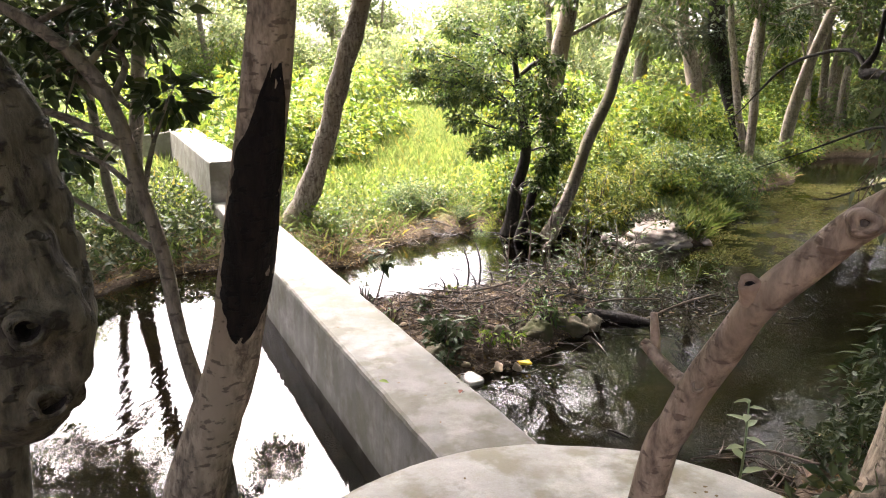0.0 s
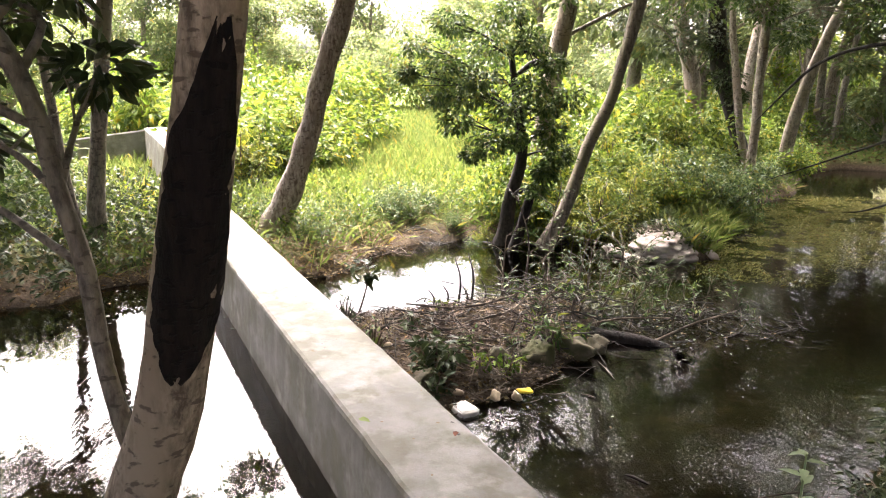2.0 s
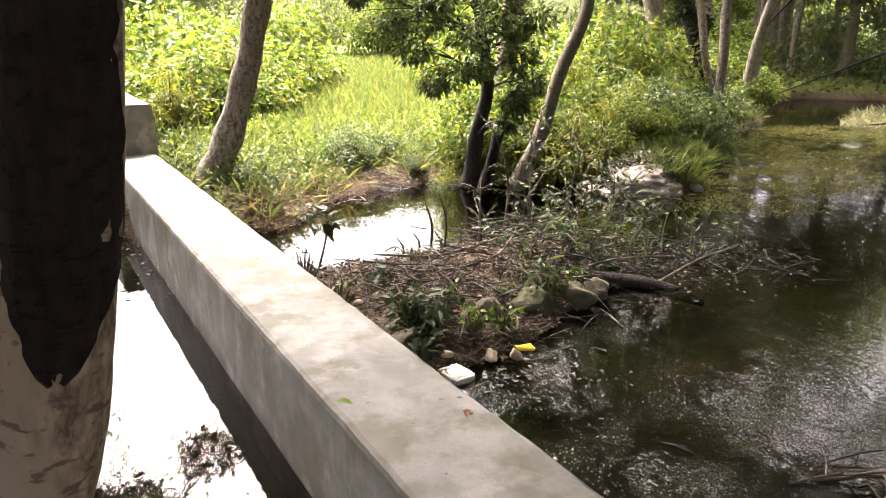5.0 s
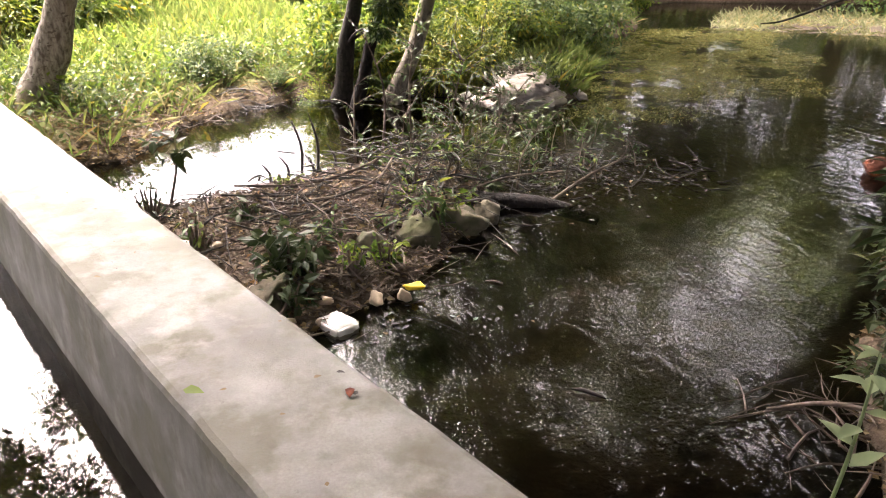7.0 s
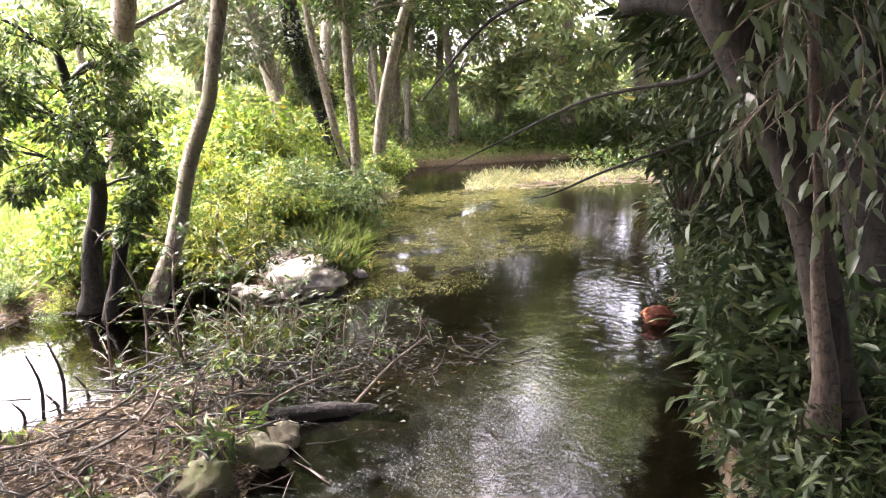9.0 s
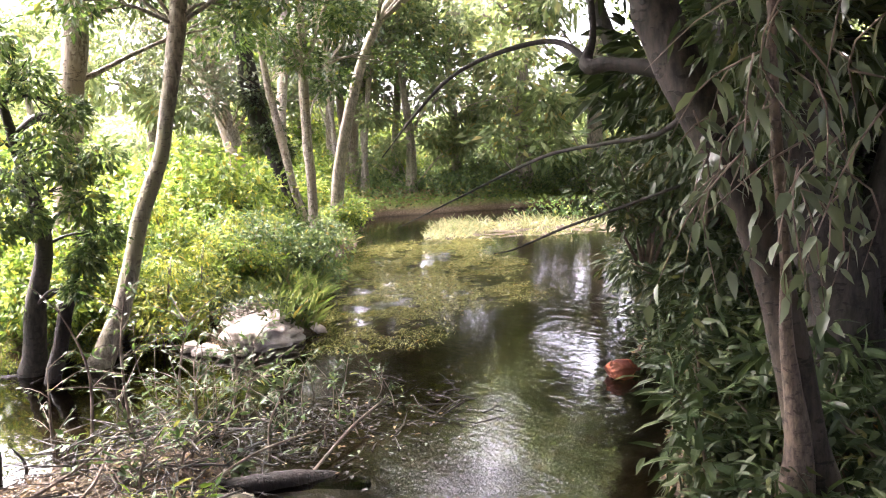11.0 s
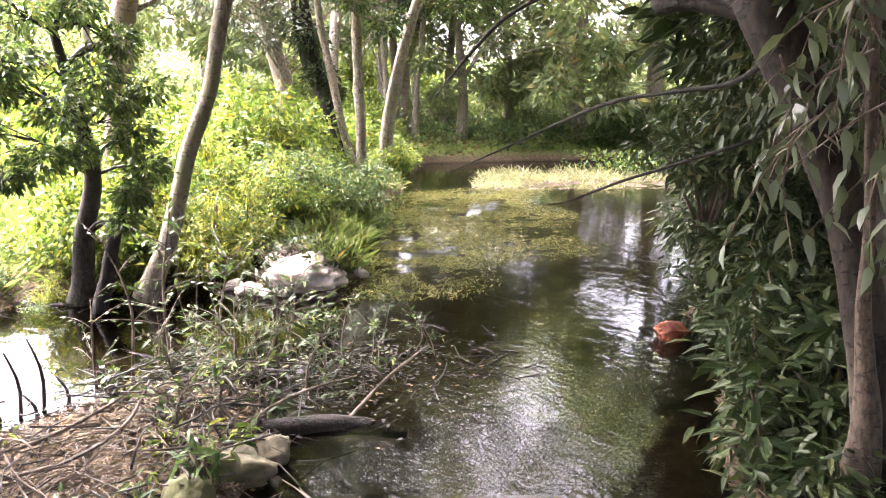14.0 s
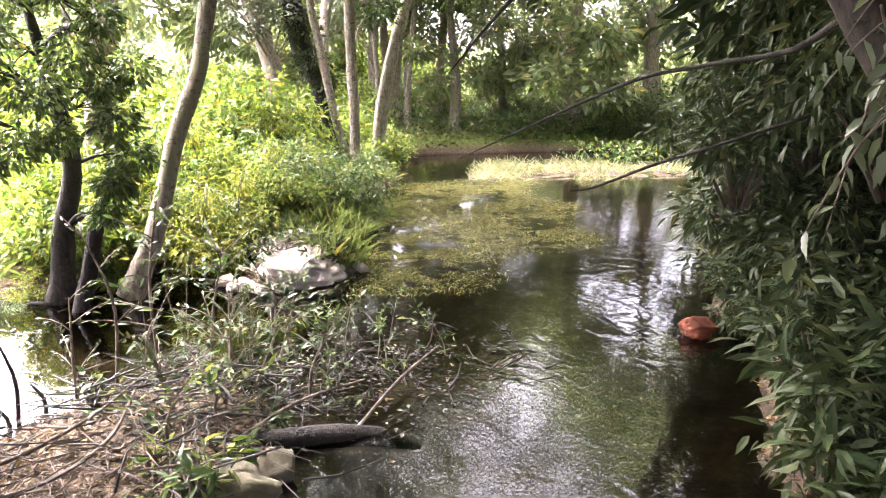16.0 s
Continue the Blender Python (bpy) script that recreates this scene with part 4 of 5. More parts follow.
stem("creeper_stem", [(3.17, 4.47, 0.1, 0.09), (3.19, 4.48, 0.40, 0.083), (3.19, 4.48, 0.73, 0.055), (3.15, 4.52, 1.15, 0.030), (3.12, 4.52, 1.53, 0.024), (3.05, 4.53, 2.02, 0.023), (3.0, 4.53, 2.37, 0.021), (2.98, 4.55, 2.8, 0.021), (3.0, 4.8, 4.0, 0.015)], BARK_CREEPER, over, n=40, seg=10)
stem("limb", [(3.20, 5.09, 2.33, 0.05), (3.18, 5.28, 2.40, 0.039), (3.14, 5.49, 2.44, 0.036), (3.13, 5.64, 2.45, 0.036), (3.23, 5.68, 2.62, 0.02), (3.30, 5.76, 2.9, 0.016)], BARK_DARK_SHADED, over, n=24, seg=9, knobs=0.25)
stem("limb", [(3.15, 5.62, 2.46, 0.022), (3.16, 5.91, 2.61, 0.016), (3.05, 6.28, 2.58, 0.014), (2.96, 6.61, 2.47, 0.013), (2.90, 6.91, 2.27, 0.010), (2.75, 7.12, 1.99, 0.004)], BARK_DARK_SHADED, over, n=26, seg=7)
stem("limb", [(3.3, 5.1, 2.2, 0.02), (3.61, 5.54, 2.07, 0.015), (3.72, 6.04, 2.02, 0.014), (3.71, 6.49, 1.96, 0.013), (3.68, 6.93, 1.82, 0.011), (3.48, 7.22, 1.66, 0.008), (3.15, 7.58, 1.44, 0.003)], BARK_DARK_SHADED, over, n=26, seg=7)
stem("limb", [(3.9, 5.6, 1.75, 0.012), (3.71, 6.05, 1.57, 0.011), (3.68, 6.37, 1.46, 0.010), (3.59, 6.74, 1.30, 0.008), (3.47, 6.84, 1.27, 0.003)], BARK_DARK_SHADED, over, n=18, seg=6)
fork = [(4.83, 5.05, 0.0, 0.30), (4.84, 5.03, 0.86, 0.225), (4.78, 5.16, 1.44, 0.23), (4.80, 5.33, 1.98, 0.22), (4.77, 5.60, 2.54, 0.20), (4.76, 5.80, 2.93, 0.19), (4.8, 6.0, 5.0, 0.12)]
# wide overhead crown added to keep skylight off the near bank
shade_tree = tree("shaded_tree", "dark massive forked tree in deep shade", fork, BARK_DARK_SHADED, LEAF_DARK,
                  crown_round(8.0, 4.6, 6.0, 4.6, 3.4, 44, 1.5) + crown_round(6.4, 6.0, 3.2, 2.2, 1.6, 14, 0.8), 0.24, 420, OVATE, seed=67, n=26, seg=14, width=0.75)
stem("fork_limb", [(4.84, 5.04, 0.8, 0.19), (4.94, 5.05, 0.99, 0.18), (4.99, 4.94, 1.36, 0.164), (5.03, 4.85, 1.68, 0.16), (5.2, 4.6, 2.8, 0.12), (5.5, 4.2, 4.5, 0.08)], BARK_DARK_SHADED, shade_tree)


# ---------------------------------------------------------------- bushes and far woods
def bush(name, label, at, r, tall, leaf, count, size, shape=PLAIN, group="", category="bush", width=1.0, flat=1.0):
    t = thing(name, at, label, category, group)
    lines, cs = [], []
    k = max(5, int(7 * r))
    for i in range(k + 4):
        a_ = i * 2.4
        q = r * math.sqrt((i + 0.4) / (k + 4)) * rng.uniform(0.7, 1.1)
        tip = np.array([at[0] + q * math.cos(a_), at[1] + q * math.sin(a_), at[2] + tall * rng.uniform(0.35, 1.0) * (1 - 0.35 * (q / r) ** 2)])
        base = np.array([at[0] + 0.15 * q * math.cos(a_), at[1] + 0.15 * q * math.sin(a_), at[2] - 0.08])
        mid = base * 0.45 + tip * 0.55 + np.array([0, 0, 0.1 * tall])
        lines.append([(*base, 0.018), (*mid, 0.011), (*tip, 0.003)])
        cs.append((*tip, r * rng.uniform(0.28, 0.45)))
        cs.append((*mid, r * rng.uniform(0.25, 0.4)))
    tagged(stems("stem_mass", lines, TWIG, t, n=5, seg=4), kind="stuff")
    P, D = clump_points([c[:3] for c in cs], [c[3] for c in cs], [count // len(cs)] * len(cs), flat)
    P[:, 2] = np.maximum(P[:, 2], at[2] + 0.02)
    leaves("foliage", P, D, size * rng.uniform(0.6, 1.35, len(P)), leaf, shape, t, width=width)
    return t


def scatter(proto, spots, extra=0.0):
    """Copies of a thing at (x, y, scale), turned at random."""
    for x, y, s in spots:
        z = on_ground(x, y) + extra
        copy_thing(proto, Matrix.Translation((x, y, z)) @ Matrix.Rotation(rng.uniform(0, 6.28), 4, "Z") @ Matrix.Diagonal((s, s, s * rng.uniform(0.85, 1.2), 1)))


def polar(bearing, dist):
    b = radians(bearing)
    return dist * math.sin(b), 1.5 + dist * math.cos(b)


def build_woods():
    protos = []
    # pale leaf greens carry the haze and backlight of the far woods
    for k, (leaf, h, sp) in enumerate(((LEAF_HAZED, 8.5, 2.6), (LEAF_HAZED, 9.5, 2.4), (LEAF_SUN, 7.0, 2.6))):
        t = tree("woodland_tree", "leafy tree in the woodland edge", [(0, 0, -0.3, 0.26), (0.1, 0, 2.0, 0.19), (0.0, 0.2, 4.5, 0.14), (0.2, 0.1, h * 0.8, 0.06)], BARK_GREY, leaf,
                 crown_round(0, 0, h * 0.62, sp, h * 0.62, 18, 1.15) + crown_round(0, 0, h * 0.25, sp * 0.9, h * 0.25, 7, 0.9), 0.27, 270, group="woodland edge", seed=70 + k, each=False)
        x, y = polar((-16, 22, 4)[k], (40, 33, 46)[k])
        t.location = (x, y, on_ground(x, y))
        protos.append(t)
    # unseen trees behind the path, added to block light; their crowns are sparser
    back = tree("woodland_tree", "leafy tree in the woodland edge", [(0, 0, -0.3, 0.26), (0.1, 0, 2.0, 0.19), (0.0, 0.2, 4.5, 0.14), (0.2, 0.1, 7.0, 0.06)], BARK_GREY, LEAF_MID,
                crown_round(0, 0, 5.4, 2.5, 5.4, 18, 1.15), 0.5, 70, group="woodland edge", seed=79, each=False)
    x, y = polar(98, 17)
    back.location = (x, y, on_ground(x, y))
    spots = []
    for b in range(-58, 100, 5):
        for ring in (0, 1):
            right = b > 12
            if 10 < b < 66 and ring:
                continue
            d = (27 if right else 37) + ring * 11 + rng.uniform(-3, 3)
            if b < -25:
                d -= 8 - 3 * ring
            x, y = polar(b + rng.uniform(-2, 2) + 2.5 * ring, d)
            if inside(np.array([[x, y]]), STREAM)[0]:
                continue
            spots.append((x, y, ((0.75 if 26 < b < 42 else 1.0) if right else 0.72) * rng.uniform(0.8, 1.2) * (1 + 0.15 * ring)))
    # no trees from 165 to 225 degrees, which lets light onto near trunks
    for b in range(92, 300, 12):
        for ring in (0, 1):
            if (ring == 0 and 150 < b < 240) or 165 < b < 225:
                continue
            x, y = polar(b + 6 * ring, 10 + 5 * ring + rng.uniform(-1.5, 1.5))
            scatter(back, [(x, y, 1.3)])
    for i, s in enumerate(spots):
        scatter(protos[int(rng.integers(0, 3)) if i % 2 else 0], [s])


build_woods()

SHRUB = bush("shrub", "sunlit bright green leafy shrub", (-2.4, 15.0, on_ground(-2.4, 15.0)), 1.0, 1.2, LEAF_SUN, 3800, 0.115, group="shrubs on the far bank")
FERN = bush("shrub", "feathery yellow-green shrub at the water's edge", (2.35, 11.15, on_ground(2.35, 11.15)), 0.55, 1.35, LEAF_YELLOW, 1500, 0.105, LANCE, group="shrubs on the far bank", width=1.0)
scatter(FERN, [(1.55, 11.05, 0.4), (2.0, 10.95, 0.35), (0.75, 11.2, 0.35), (2.6, 11.0, 0.4), (2.95, 11.75, 0.8), (1.95, 11.35, 0.9), (3.7, 12.4, 0.75), (4.7, 13.5, 0.8), (-3.2, 13.0, 1.1), (3.1, 13.1, 1.0), (5.2, 15.4, 0.9), (2.2, 15.0, 1.1), (4.4, 14.3, 1.1), (-2.9, 15.2, 1.2)])
scatter(SHRUB, [(-3.3, 13.9, 1.15), (-2.6, 16.6, 1.3), (-2.5, 18.8, 1.4), (-3.8, 15.4, 1.45), (-2.3, 21.2, 1.5), (3.2, 15.6, 1.3), (2.4, 17.6, 1.35), (4.3, 14.9, 1.15), (2.0, 19.6, 1.5), (4.2, 17.3, 1.5), (2.7, 13.5, 0.9), (2.0, 14.4, 1.0), (5.4, 16.2, 1.0), (-3.3, 16.8, 1.0), (-7.6, 18.5, 1.3), (2.9, 12.7, 0.7), (3.7, 12.3, 0.6), (2.1, 11.9, 0.5), (1.75, 11.5, 0.42), (1.3, 11.55, 0.75), (1.5, 12.0, 0.8), (2.5, 11.7, 0.42), (-8.2, 13.0, 1.2), (-4.4, 19.0, 1.5), (3.4, 14.4, 1.0), (4.6, 16.0, 1.1), (2.9, 16.5, 1.1), (5.0, 18.6, 1.2), (7.4, 18.8, 1.1), (3.8, 19.5, 1.3), (-3.5, 17.5, 1.4), (-2.8, 20.5, 1.2), (-6.2, 17.6, 1.5), (-4.5, 24.5, 1.2), (3.2, 22.0, 1.2),
                (8.2, 17.6, 0.8), (9.2, 21.0, 1.2), (10.6, 24.0, 1.2)])
GREEN = bush("shrub", "dense mid-green shrub on the bank", (-5.6, 9.6, on_ground(-5.6, 9.6)), 0.9, 1.0, LEAF_MID, 3400, 0.09, group="shrubs on the far bank")
scatter(GREEN, [(-5.6, 8.6, 0.9), (-6.6, 8.6, 1.3), (-7.8, 8.4, 1.3), (-6.6, 11.2, 1.3), (-6.8, 10.2, 1.4), (-7.4, 12.5, 1.3), (-8.5, 10, 1.6), (4.7, 12.7, 0.75), (5.3, 13.8, 0.8), (5.0, 15.0, 0.9), (6.9, 16.2, 0.6), (4.0, 13.0, 0.9), (2.6, 12.0, 0.65),
                (7.5, 20.5, 1.1), (9.5, 20.0, 0.7), (16.5, 22.5, 1.3), (18.0, 21.0, 1.5), (17.0, 18.5, 1.4), (18.5, 16.5, 1.5), (17.5, 25.0, 1.2), (20.5, 22, 1.5), (13.0, 26.2, 1.0), (22, 19, 1.6), (19.0, 27.5, 2.2), (17.5, 28.8, 2.0), (21.0, 25.5, 2.0), (16.0, 28.0, 1.8), (22.5, 28.0, 2.4), (20.0, 31.0, 2.6), (16.2, 20.9, 0.7), (17.2, 19.7, 0.8), (18.2, 18.3, 0.8), (15.6, 21.4, 0.6), (17.6, 15.4, 1.1), (16.9, 17.0, 1.0), (18.8, 14.0, 1.3), (16.4, 18.8, 1.0), (17.6, 19.6, 1.2), (16.2, 13.0, 0.9), (19.5, 16.5, 1.5), (18.0, 33.0, 2.6), (23.5, 25.0, 2.4)])
# two of these use paler greens in place of haze
THICKET = [bush("thicket", "green thicket at the woodland's foot", (*polar(b_, 36), on_ground(*polar(b_, 36))), 1.9, 2.6, leaf, 4200, 0.17, group="thickets at the woodland's foot") for b_, leaf in ((-30, LEAF_HAZED), (2, LEAF_SUN), (34, LEAF_MID))]
for b_ in range(-40, 90, 4):
    for ring in (0, 1):
        x, y = polar(b_ + rng.uniform(-1.5, 1.5), 33 + 7 * ring + rng.uniform(-2, 2))
        scatter(THICKET[int(rng.integers(0, 3))], [(x, y, rng.uniform(0.8, 1.3))])
for b_ in range(16, 76, 5):
    x, y = polar(b_ + rng.uniform(-1.5, 1.5), 28.5 + rng.uniform(-1, 1))
    scatter(THICKET[b_ % 2], [(x, y, rng.uniform(0.6, 0.95))])
scatter(GREEN, [(x_ + rng.normal(0, 0.15), y_ + rng.normal(0, 0.15), rng.uniform(0.2, 0.42)) for x_, y_ in ((-1.6, 10.0), (-0.5, 11.4), (0.4, 11.4), (0.7, 11.0), (1.4, 11.3), (1.9, 11.3), (2.3, 11.5), (1.5, 11.9), (1.6, 11.7), (1.3, 11.6), (3.2, 11.7), (4.2, 12.1), (4.6, 12.0), (-1.6, 10.7),
                (5.0, 13.1), (5.6, 14.2), (6.1, 14.9), (-0.9, 11.6), (0.0, 12.2), (2.7, 11.9), (1.0, 12.0), (3.7, 11.9), (6.8, 15.6), (-2.4, 11.0))])
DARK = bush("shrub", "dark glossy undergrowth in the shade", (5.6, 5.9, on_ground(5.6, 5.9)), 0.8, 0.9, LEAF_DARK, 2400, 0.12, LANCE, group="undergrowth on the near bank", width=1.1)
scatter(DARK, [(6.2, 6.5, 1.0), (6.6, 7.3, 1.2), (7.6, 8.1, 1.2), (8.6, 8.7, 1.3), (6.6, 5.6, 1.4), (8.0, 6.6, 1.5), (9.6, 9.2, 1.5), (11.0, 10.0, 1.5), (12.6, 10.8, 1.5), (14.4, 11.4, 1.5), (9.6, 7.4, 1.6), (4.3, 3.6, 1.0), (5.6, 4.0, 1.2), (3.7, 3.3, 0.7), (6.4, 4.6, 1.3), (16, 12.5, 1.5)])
# dark leaf colour replaces the deep shade over this bank
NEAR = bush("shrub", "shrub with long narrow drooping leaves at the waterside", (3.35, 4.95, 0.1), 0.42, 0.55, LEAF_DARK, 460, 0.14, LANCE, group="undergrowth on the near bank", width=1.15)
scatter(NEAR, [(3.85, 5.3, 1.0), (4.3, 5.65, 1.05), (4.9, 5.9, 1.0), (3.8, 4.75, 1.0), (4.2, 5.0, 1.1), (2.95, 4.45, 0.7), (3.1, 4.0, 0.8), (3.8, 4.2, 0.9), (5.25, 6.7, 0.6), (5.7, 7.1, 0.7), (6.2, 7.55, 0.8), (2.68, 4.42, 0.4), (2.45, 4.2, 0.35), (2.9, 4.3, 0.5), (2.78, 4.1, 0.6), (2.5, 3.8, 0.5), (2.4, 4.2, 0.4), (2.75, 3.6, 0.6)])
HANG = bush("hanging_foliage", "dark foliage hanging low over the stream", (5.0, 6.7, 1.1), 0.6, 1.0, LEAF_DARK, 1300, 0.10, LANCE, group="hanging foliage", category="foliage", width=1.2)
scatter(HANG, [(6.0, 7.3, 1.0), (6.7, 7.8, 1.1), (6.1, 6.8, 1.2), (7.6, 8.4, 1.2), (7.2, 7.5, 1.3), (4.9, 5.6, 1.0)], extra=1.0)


# ---------------------------------------------------------------- hanging leaves of the overhanging tree, near enough to be told apart
def build_near_leaves():
    protos = []
    for k in range(3):
        V, F = leaf_arrays(np.zeros((1, 3)), np.array([[1.0, 0, 0]]), 1.0, LANCE if k else OVATE, (0.85, 1.5, 1.3)[k], 0.0)
        V[:, 2] -= (0.0, 0.14, 0.05)[k] * V[:, 0] ** 2
        protos.append(mesh_of("leaf", V, F, LEAF_GREY, True))
    rows = []
    twigs = []
    for i in range(46):
        f = rng.uniform(0, 1)
        top = np.array([2.95 + rng.normal(0, 0.17), 4.5 + rng.normal(0, 0.17), 2.66 - 0.8 * f + rng.normal(0, 0.1)])
        drop = rng.uniform(0.25, 0.6)
        end = top + np.array([rng.normal(-0.05, 0.16), rng.normal(0.02, 0.16), -drop])
        mid = (top + end) / 2 + np.array([rng.normal(0, 0.05), rng.normal(0, 0.05), 0.06])
        twigs.append([(*top, 0.005), (*mid, 0.004), (*end, 0.0015)])
        line = spline([(*top, 0), (*mid, 0), (*end, 0)], 8)
        for q in line[1:]:
            if len(rows) < 290 and rng.uniform() < 0.86:
                rows.append(q[:3])
    tagged(stems("twig_mass", twigs, TWIG, over, n=6, seg=5), kind="stuff")
    for k, q in enumerate(rows):
        ob = new("leaf", protos[int(rng.integers(0, 3))])
        ob.parent = over
        ob.matrix_parent_inverse = Matrix.Translation(-over.location)
        s = rng.uniform(0.07, 0.145)
        ob.matrix_basis = Matrix.Translation(q) @ Euler((rng.normal(0, 0.5), rng.uniform(0.35, 1.4), rng.uniform(0, 6.28))).to_matrix().to_4x4() @ Matrix.Diagonal((s, s, s, 1))


build_near_leaves()


# ---------------------------------------------------------------- the debris bank below the weir
def rock(name, at, size, mat, label, group="", seed=0, box=0.0, category="rock", detail=3, facets=11):
    bm = bmesh.new()
    if box:
        bmesh.ops.create_cube(bm, size=1.6)
        bmesh.ops.bevel(bm, geom=bm.edges[:], offset=0.14, segments=2, affect="EDGES")
        bmesh.ops.subdivide_edges(bm, edges=bm.edges[:], cuts=2, use_grid_fill=True)
    else:
        bmesh.ops.create_icosphere(bm, subdivisions=detail, radius=1.0)
        cuts = random.Random(seed)
        for _ in range(facets):
            d = Vector((cuts.gauss(0, 1), cuts.gauss(0, 1), cuts.gauss(0, 1))).normalized()
            reach = cuts.uniform(0.55, 0.85)
            for v in bm.verts:
                over_ = v.co.dot(d) - reach
                if over_ > 0:
                    v.co -= d * over_
    for v in bm.verts:
        p = v.co * 1.3 + Vector((seed * 3.1, 0, 0))
        v.co *= 1 + (0.10 if box else 0.30) * noise.noise(p) + 0.16 * noise.noise(p * 3) + 0.07 * noise.noise(p * 7)
        if v.co.z < -0.5:
            v.co.z = -0.5 + (v.co.z + 0.5) * 0.3
    bm.transform(Matrix.Translation(at) @ Matrix.Rotation(seed * 1.3, 4, "Z") @ Matrix.Diagonal((*size, 1)))
    return tagged(part(name, bm, mat), label, category, group)


rock("rock", (3.12, 10.6, 0.13), (0.78, 0.55, 0.20), ROCK_WHITE, "broad pale weathered boulder mound in the stream", seed=1, detail=5, facets=5)
for i, (x, y, s) in enumerate(((2.5, 10.35, 0.13), (2.62, 10.12, 0.10), (3.05, 10.05, 0.12), (3.4, 10.12, 0.10), (3.75, 10.3, 0.13), (2.45, 10.6, 0.11), (3.25, 10.0, 0.07), (2.75, 10.02, 0.07))):
    rock("rock", (x, y, 0.03), (s * 1.3, s, s * 0.7), ROCK_WHITE, "small pale rock at the foot of the boulder mound", "rocks round the mound", 60 + i)
rock("rock", (2.85, 10.2, 0.04), (0.28, 0.16, 0.09), ROCK_WHITE, "low pale rock at the water's edge", seed=3)
rock("stone_block", (0.23, 5.58, 0.005), (0.12, 0.095, 0.045), STONE_WHITE, "flat white squared stone in shallow water", seed=4, box=1.0, category="stone")
rock("stone", (0.47, 5.76, 0.04), (0.055, 0.045, 0.045), STONE_TAN, "small tan stone at the waterline", "stones on the debris bank", 6, category="stone")
rock("stone", (0.62, 5.75, 0.04), (0.05, 0.04, 0.05), STONE_TAN, "small tan stone at the waterline", "stones on the debris bank", 7, category="stone")
rock("rock", (-0.10, 5.72, 0.10), (0.17, 0.13, 0.17), ROCK_MOSS, "mossy yellow-green rock beside the weir", "mossy rocks", 8, detail=4, facets=6)
rock("rock", (1.17, 6.72, 0.06), (0.26, 0.17, 0.13), ROCK_MOSS, "mossy tan rock at the water's edge", "mossy rocks", 9, detail=4, facets=6)
rock("rock", (0.85, 6.45, 0.06), (0.17, 0.12, 0.15), ROCK_MOSS, "mossy tan rock at the water's edge", "mossy rocks", 10, detail=4, facets=6)
rock("rock", (0.54, 6.25, 0.06), (0.20, 0.13, 0.15), ROCK_MOSS, "mossy tan rock at the water's edge", "mossy rocks", 11, detail=4, facets=6)
rock("rock", (1.45, 6.85, 0.03), (0.15, 0.12, 0.10), ROCK_MOSS, "mossy tan rock at the water's edge", "mossy rocks", 12, detail=4, facets=6)
for i in range(26):
    x, y = rng.uniform(-0.7, 0.7), rng.uniform(5.4, 7.4)
    x -= 0.3 * (y - 5.5)
    s = rng.uniform(0.02, 0.05)
    rock("stone", (x, y, on_ground(x, y) + s * 0.3), (s * 1.3, s, s * 0.8), STONE_TAN if i % 3 else ROCK_WHITE, "small loose stone on the debris bank", "stones on the debris bank", 20 + i, category="stone", detail=2)

rubbish = rock("plastic_scrap", (0.70, 5.82, 0.06), (0.07, 0.035, 0.025), YELLOW, "crumpled yellow plastic scrap at the waterline", seed=41, category="litter")
rock("cloth_scrap", (4.92, 6.90, 0.06), (0.20, 0.13, 0.09), ORANGE, "orange cloth bundle caught in the stream", seed=43, category="cloth", detail=4)

log = thing("driftwood_log", (1.9, 7.0, 0), "dark wet log half sunk in the stream", "log")
stem("log_wood", [(1.30, 7.15, 0.06, 0.06), (1.45, 7.12, 0.05, 0.07), (1.75, 7.05, 0.02, 0.065), (2.05, 6.97, -0.02, 0.06), (2.35, 6.88, -0.12, 0.045)], CHAR, log, n=20, seg=12, knobs=0.25)
stick = thing("floating_stick", (1.24, 4.65, 0), "short dark stick floating on the water", "stick")
stem("stick_wood", [(1.16, 4.72, 0.012, 0.004), (1.20, 4.69, 0.018, 0.009), (1.26, 4.635, 0.012, 0.008), (1.28, 4.62, 0.005, 0.003)], TWIG_DARK, stick, n=10, seg=7, knobs=0.25)


def twig_heap(name, label, centre, spread, count, mat, lift=0.12, length=0.5, z0=None):
    t = thing(name, (centre[0], centre[1], 0), label, "twigs", kind="stuff")
    lines = []
    for _ in range(count):
        x, y = rng.normal(centre[0], spread[0]), rng.normal(centre[1], spread[1])
        z = (on_ground(x, y) if z0 is None else z0) + rng.uniform(0.0, lift)
        z = max(z, 0.005)
        a_, L = rng.uniform(0, 3.14), length * rng.uniform(0.3, 1.2)
        d = np.array([math.cos(a_), math.sin(a_), rng.normal(0.05, 0.22)]) * L / 2
        r = rng.uniform(0.002, 0.009)
        p = np.array([x, y, z])
        b = rng.normal(0, 0.06 * L, 3)
        lines.append([(*np.maximum(p - d, [-99, -99, 0.004]), r), (*(p + b), r * 0.8), (*np.maximum(p + d, [-99, -99, 0.004]), r * 0.3)])
    stems("twig_mass", lines, mat, t, n=5, seg=4)
    return t


twig_heap("twig_heap", "tangled dry brown twigs on the debris bank", (0.5, 6.95), (0.45, 0.34), 120, TWIG, 0.14, 0.45)
twig_heap("twig_heap", "tangled dry brown twigs on the debris bank", (0.2, 6.3), (0.45, 0.35), 90, TWIG, 0.1, 0.35)
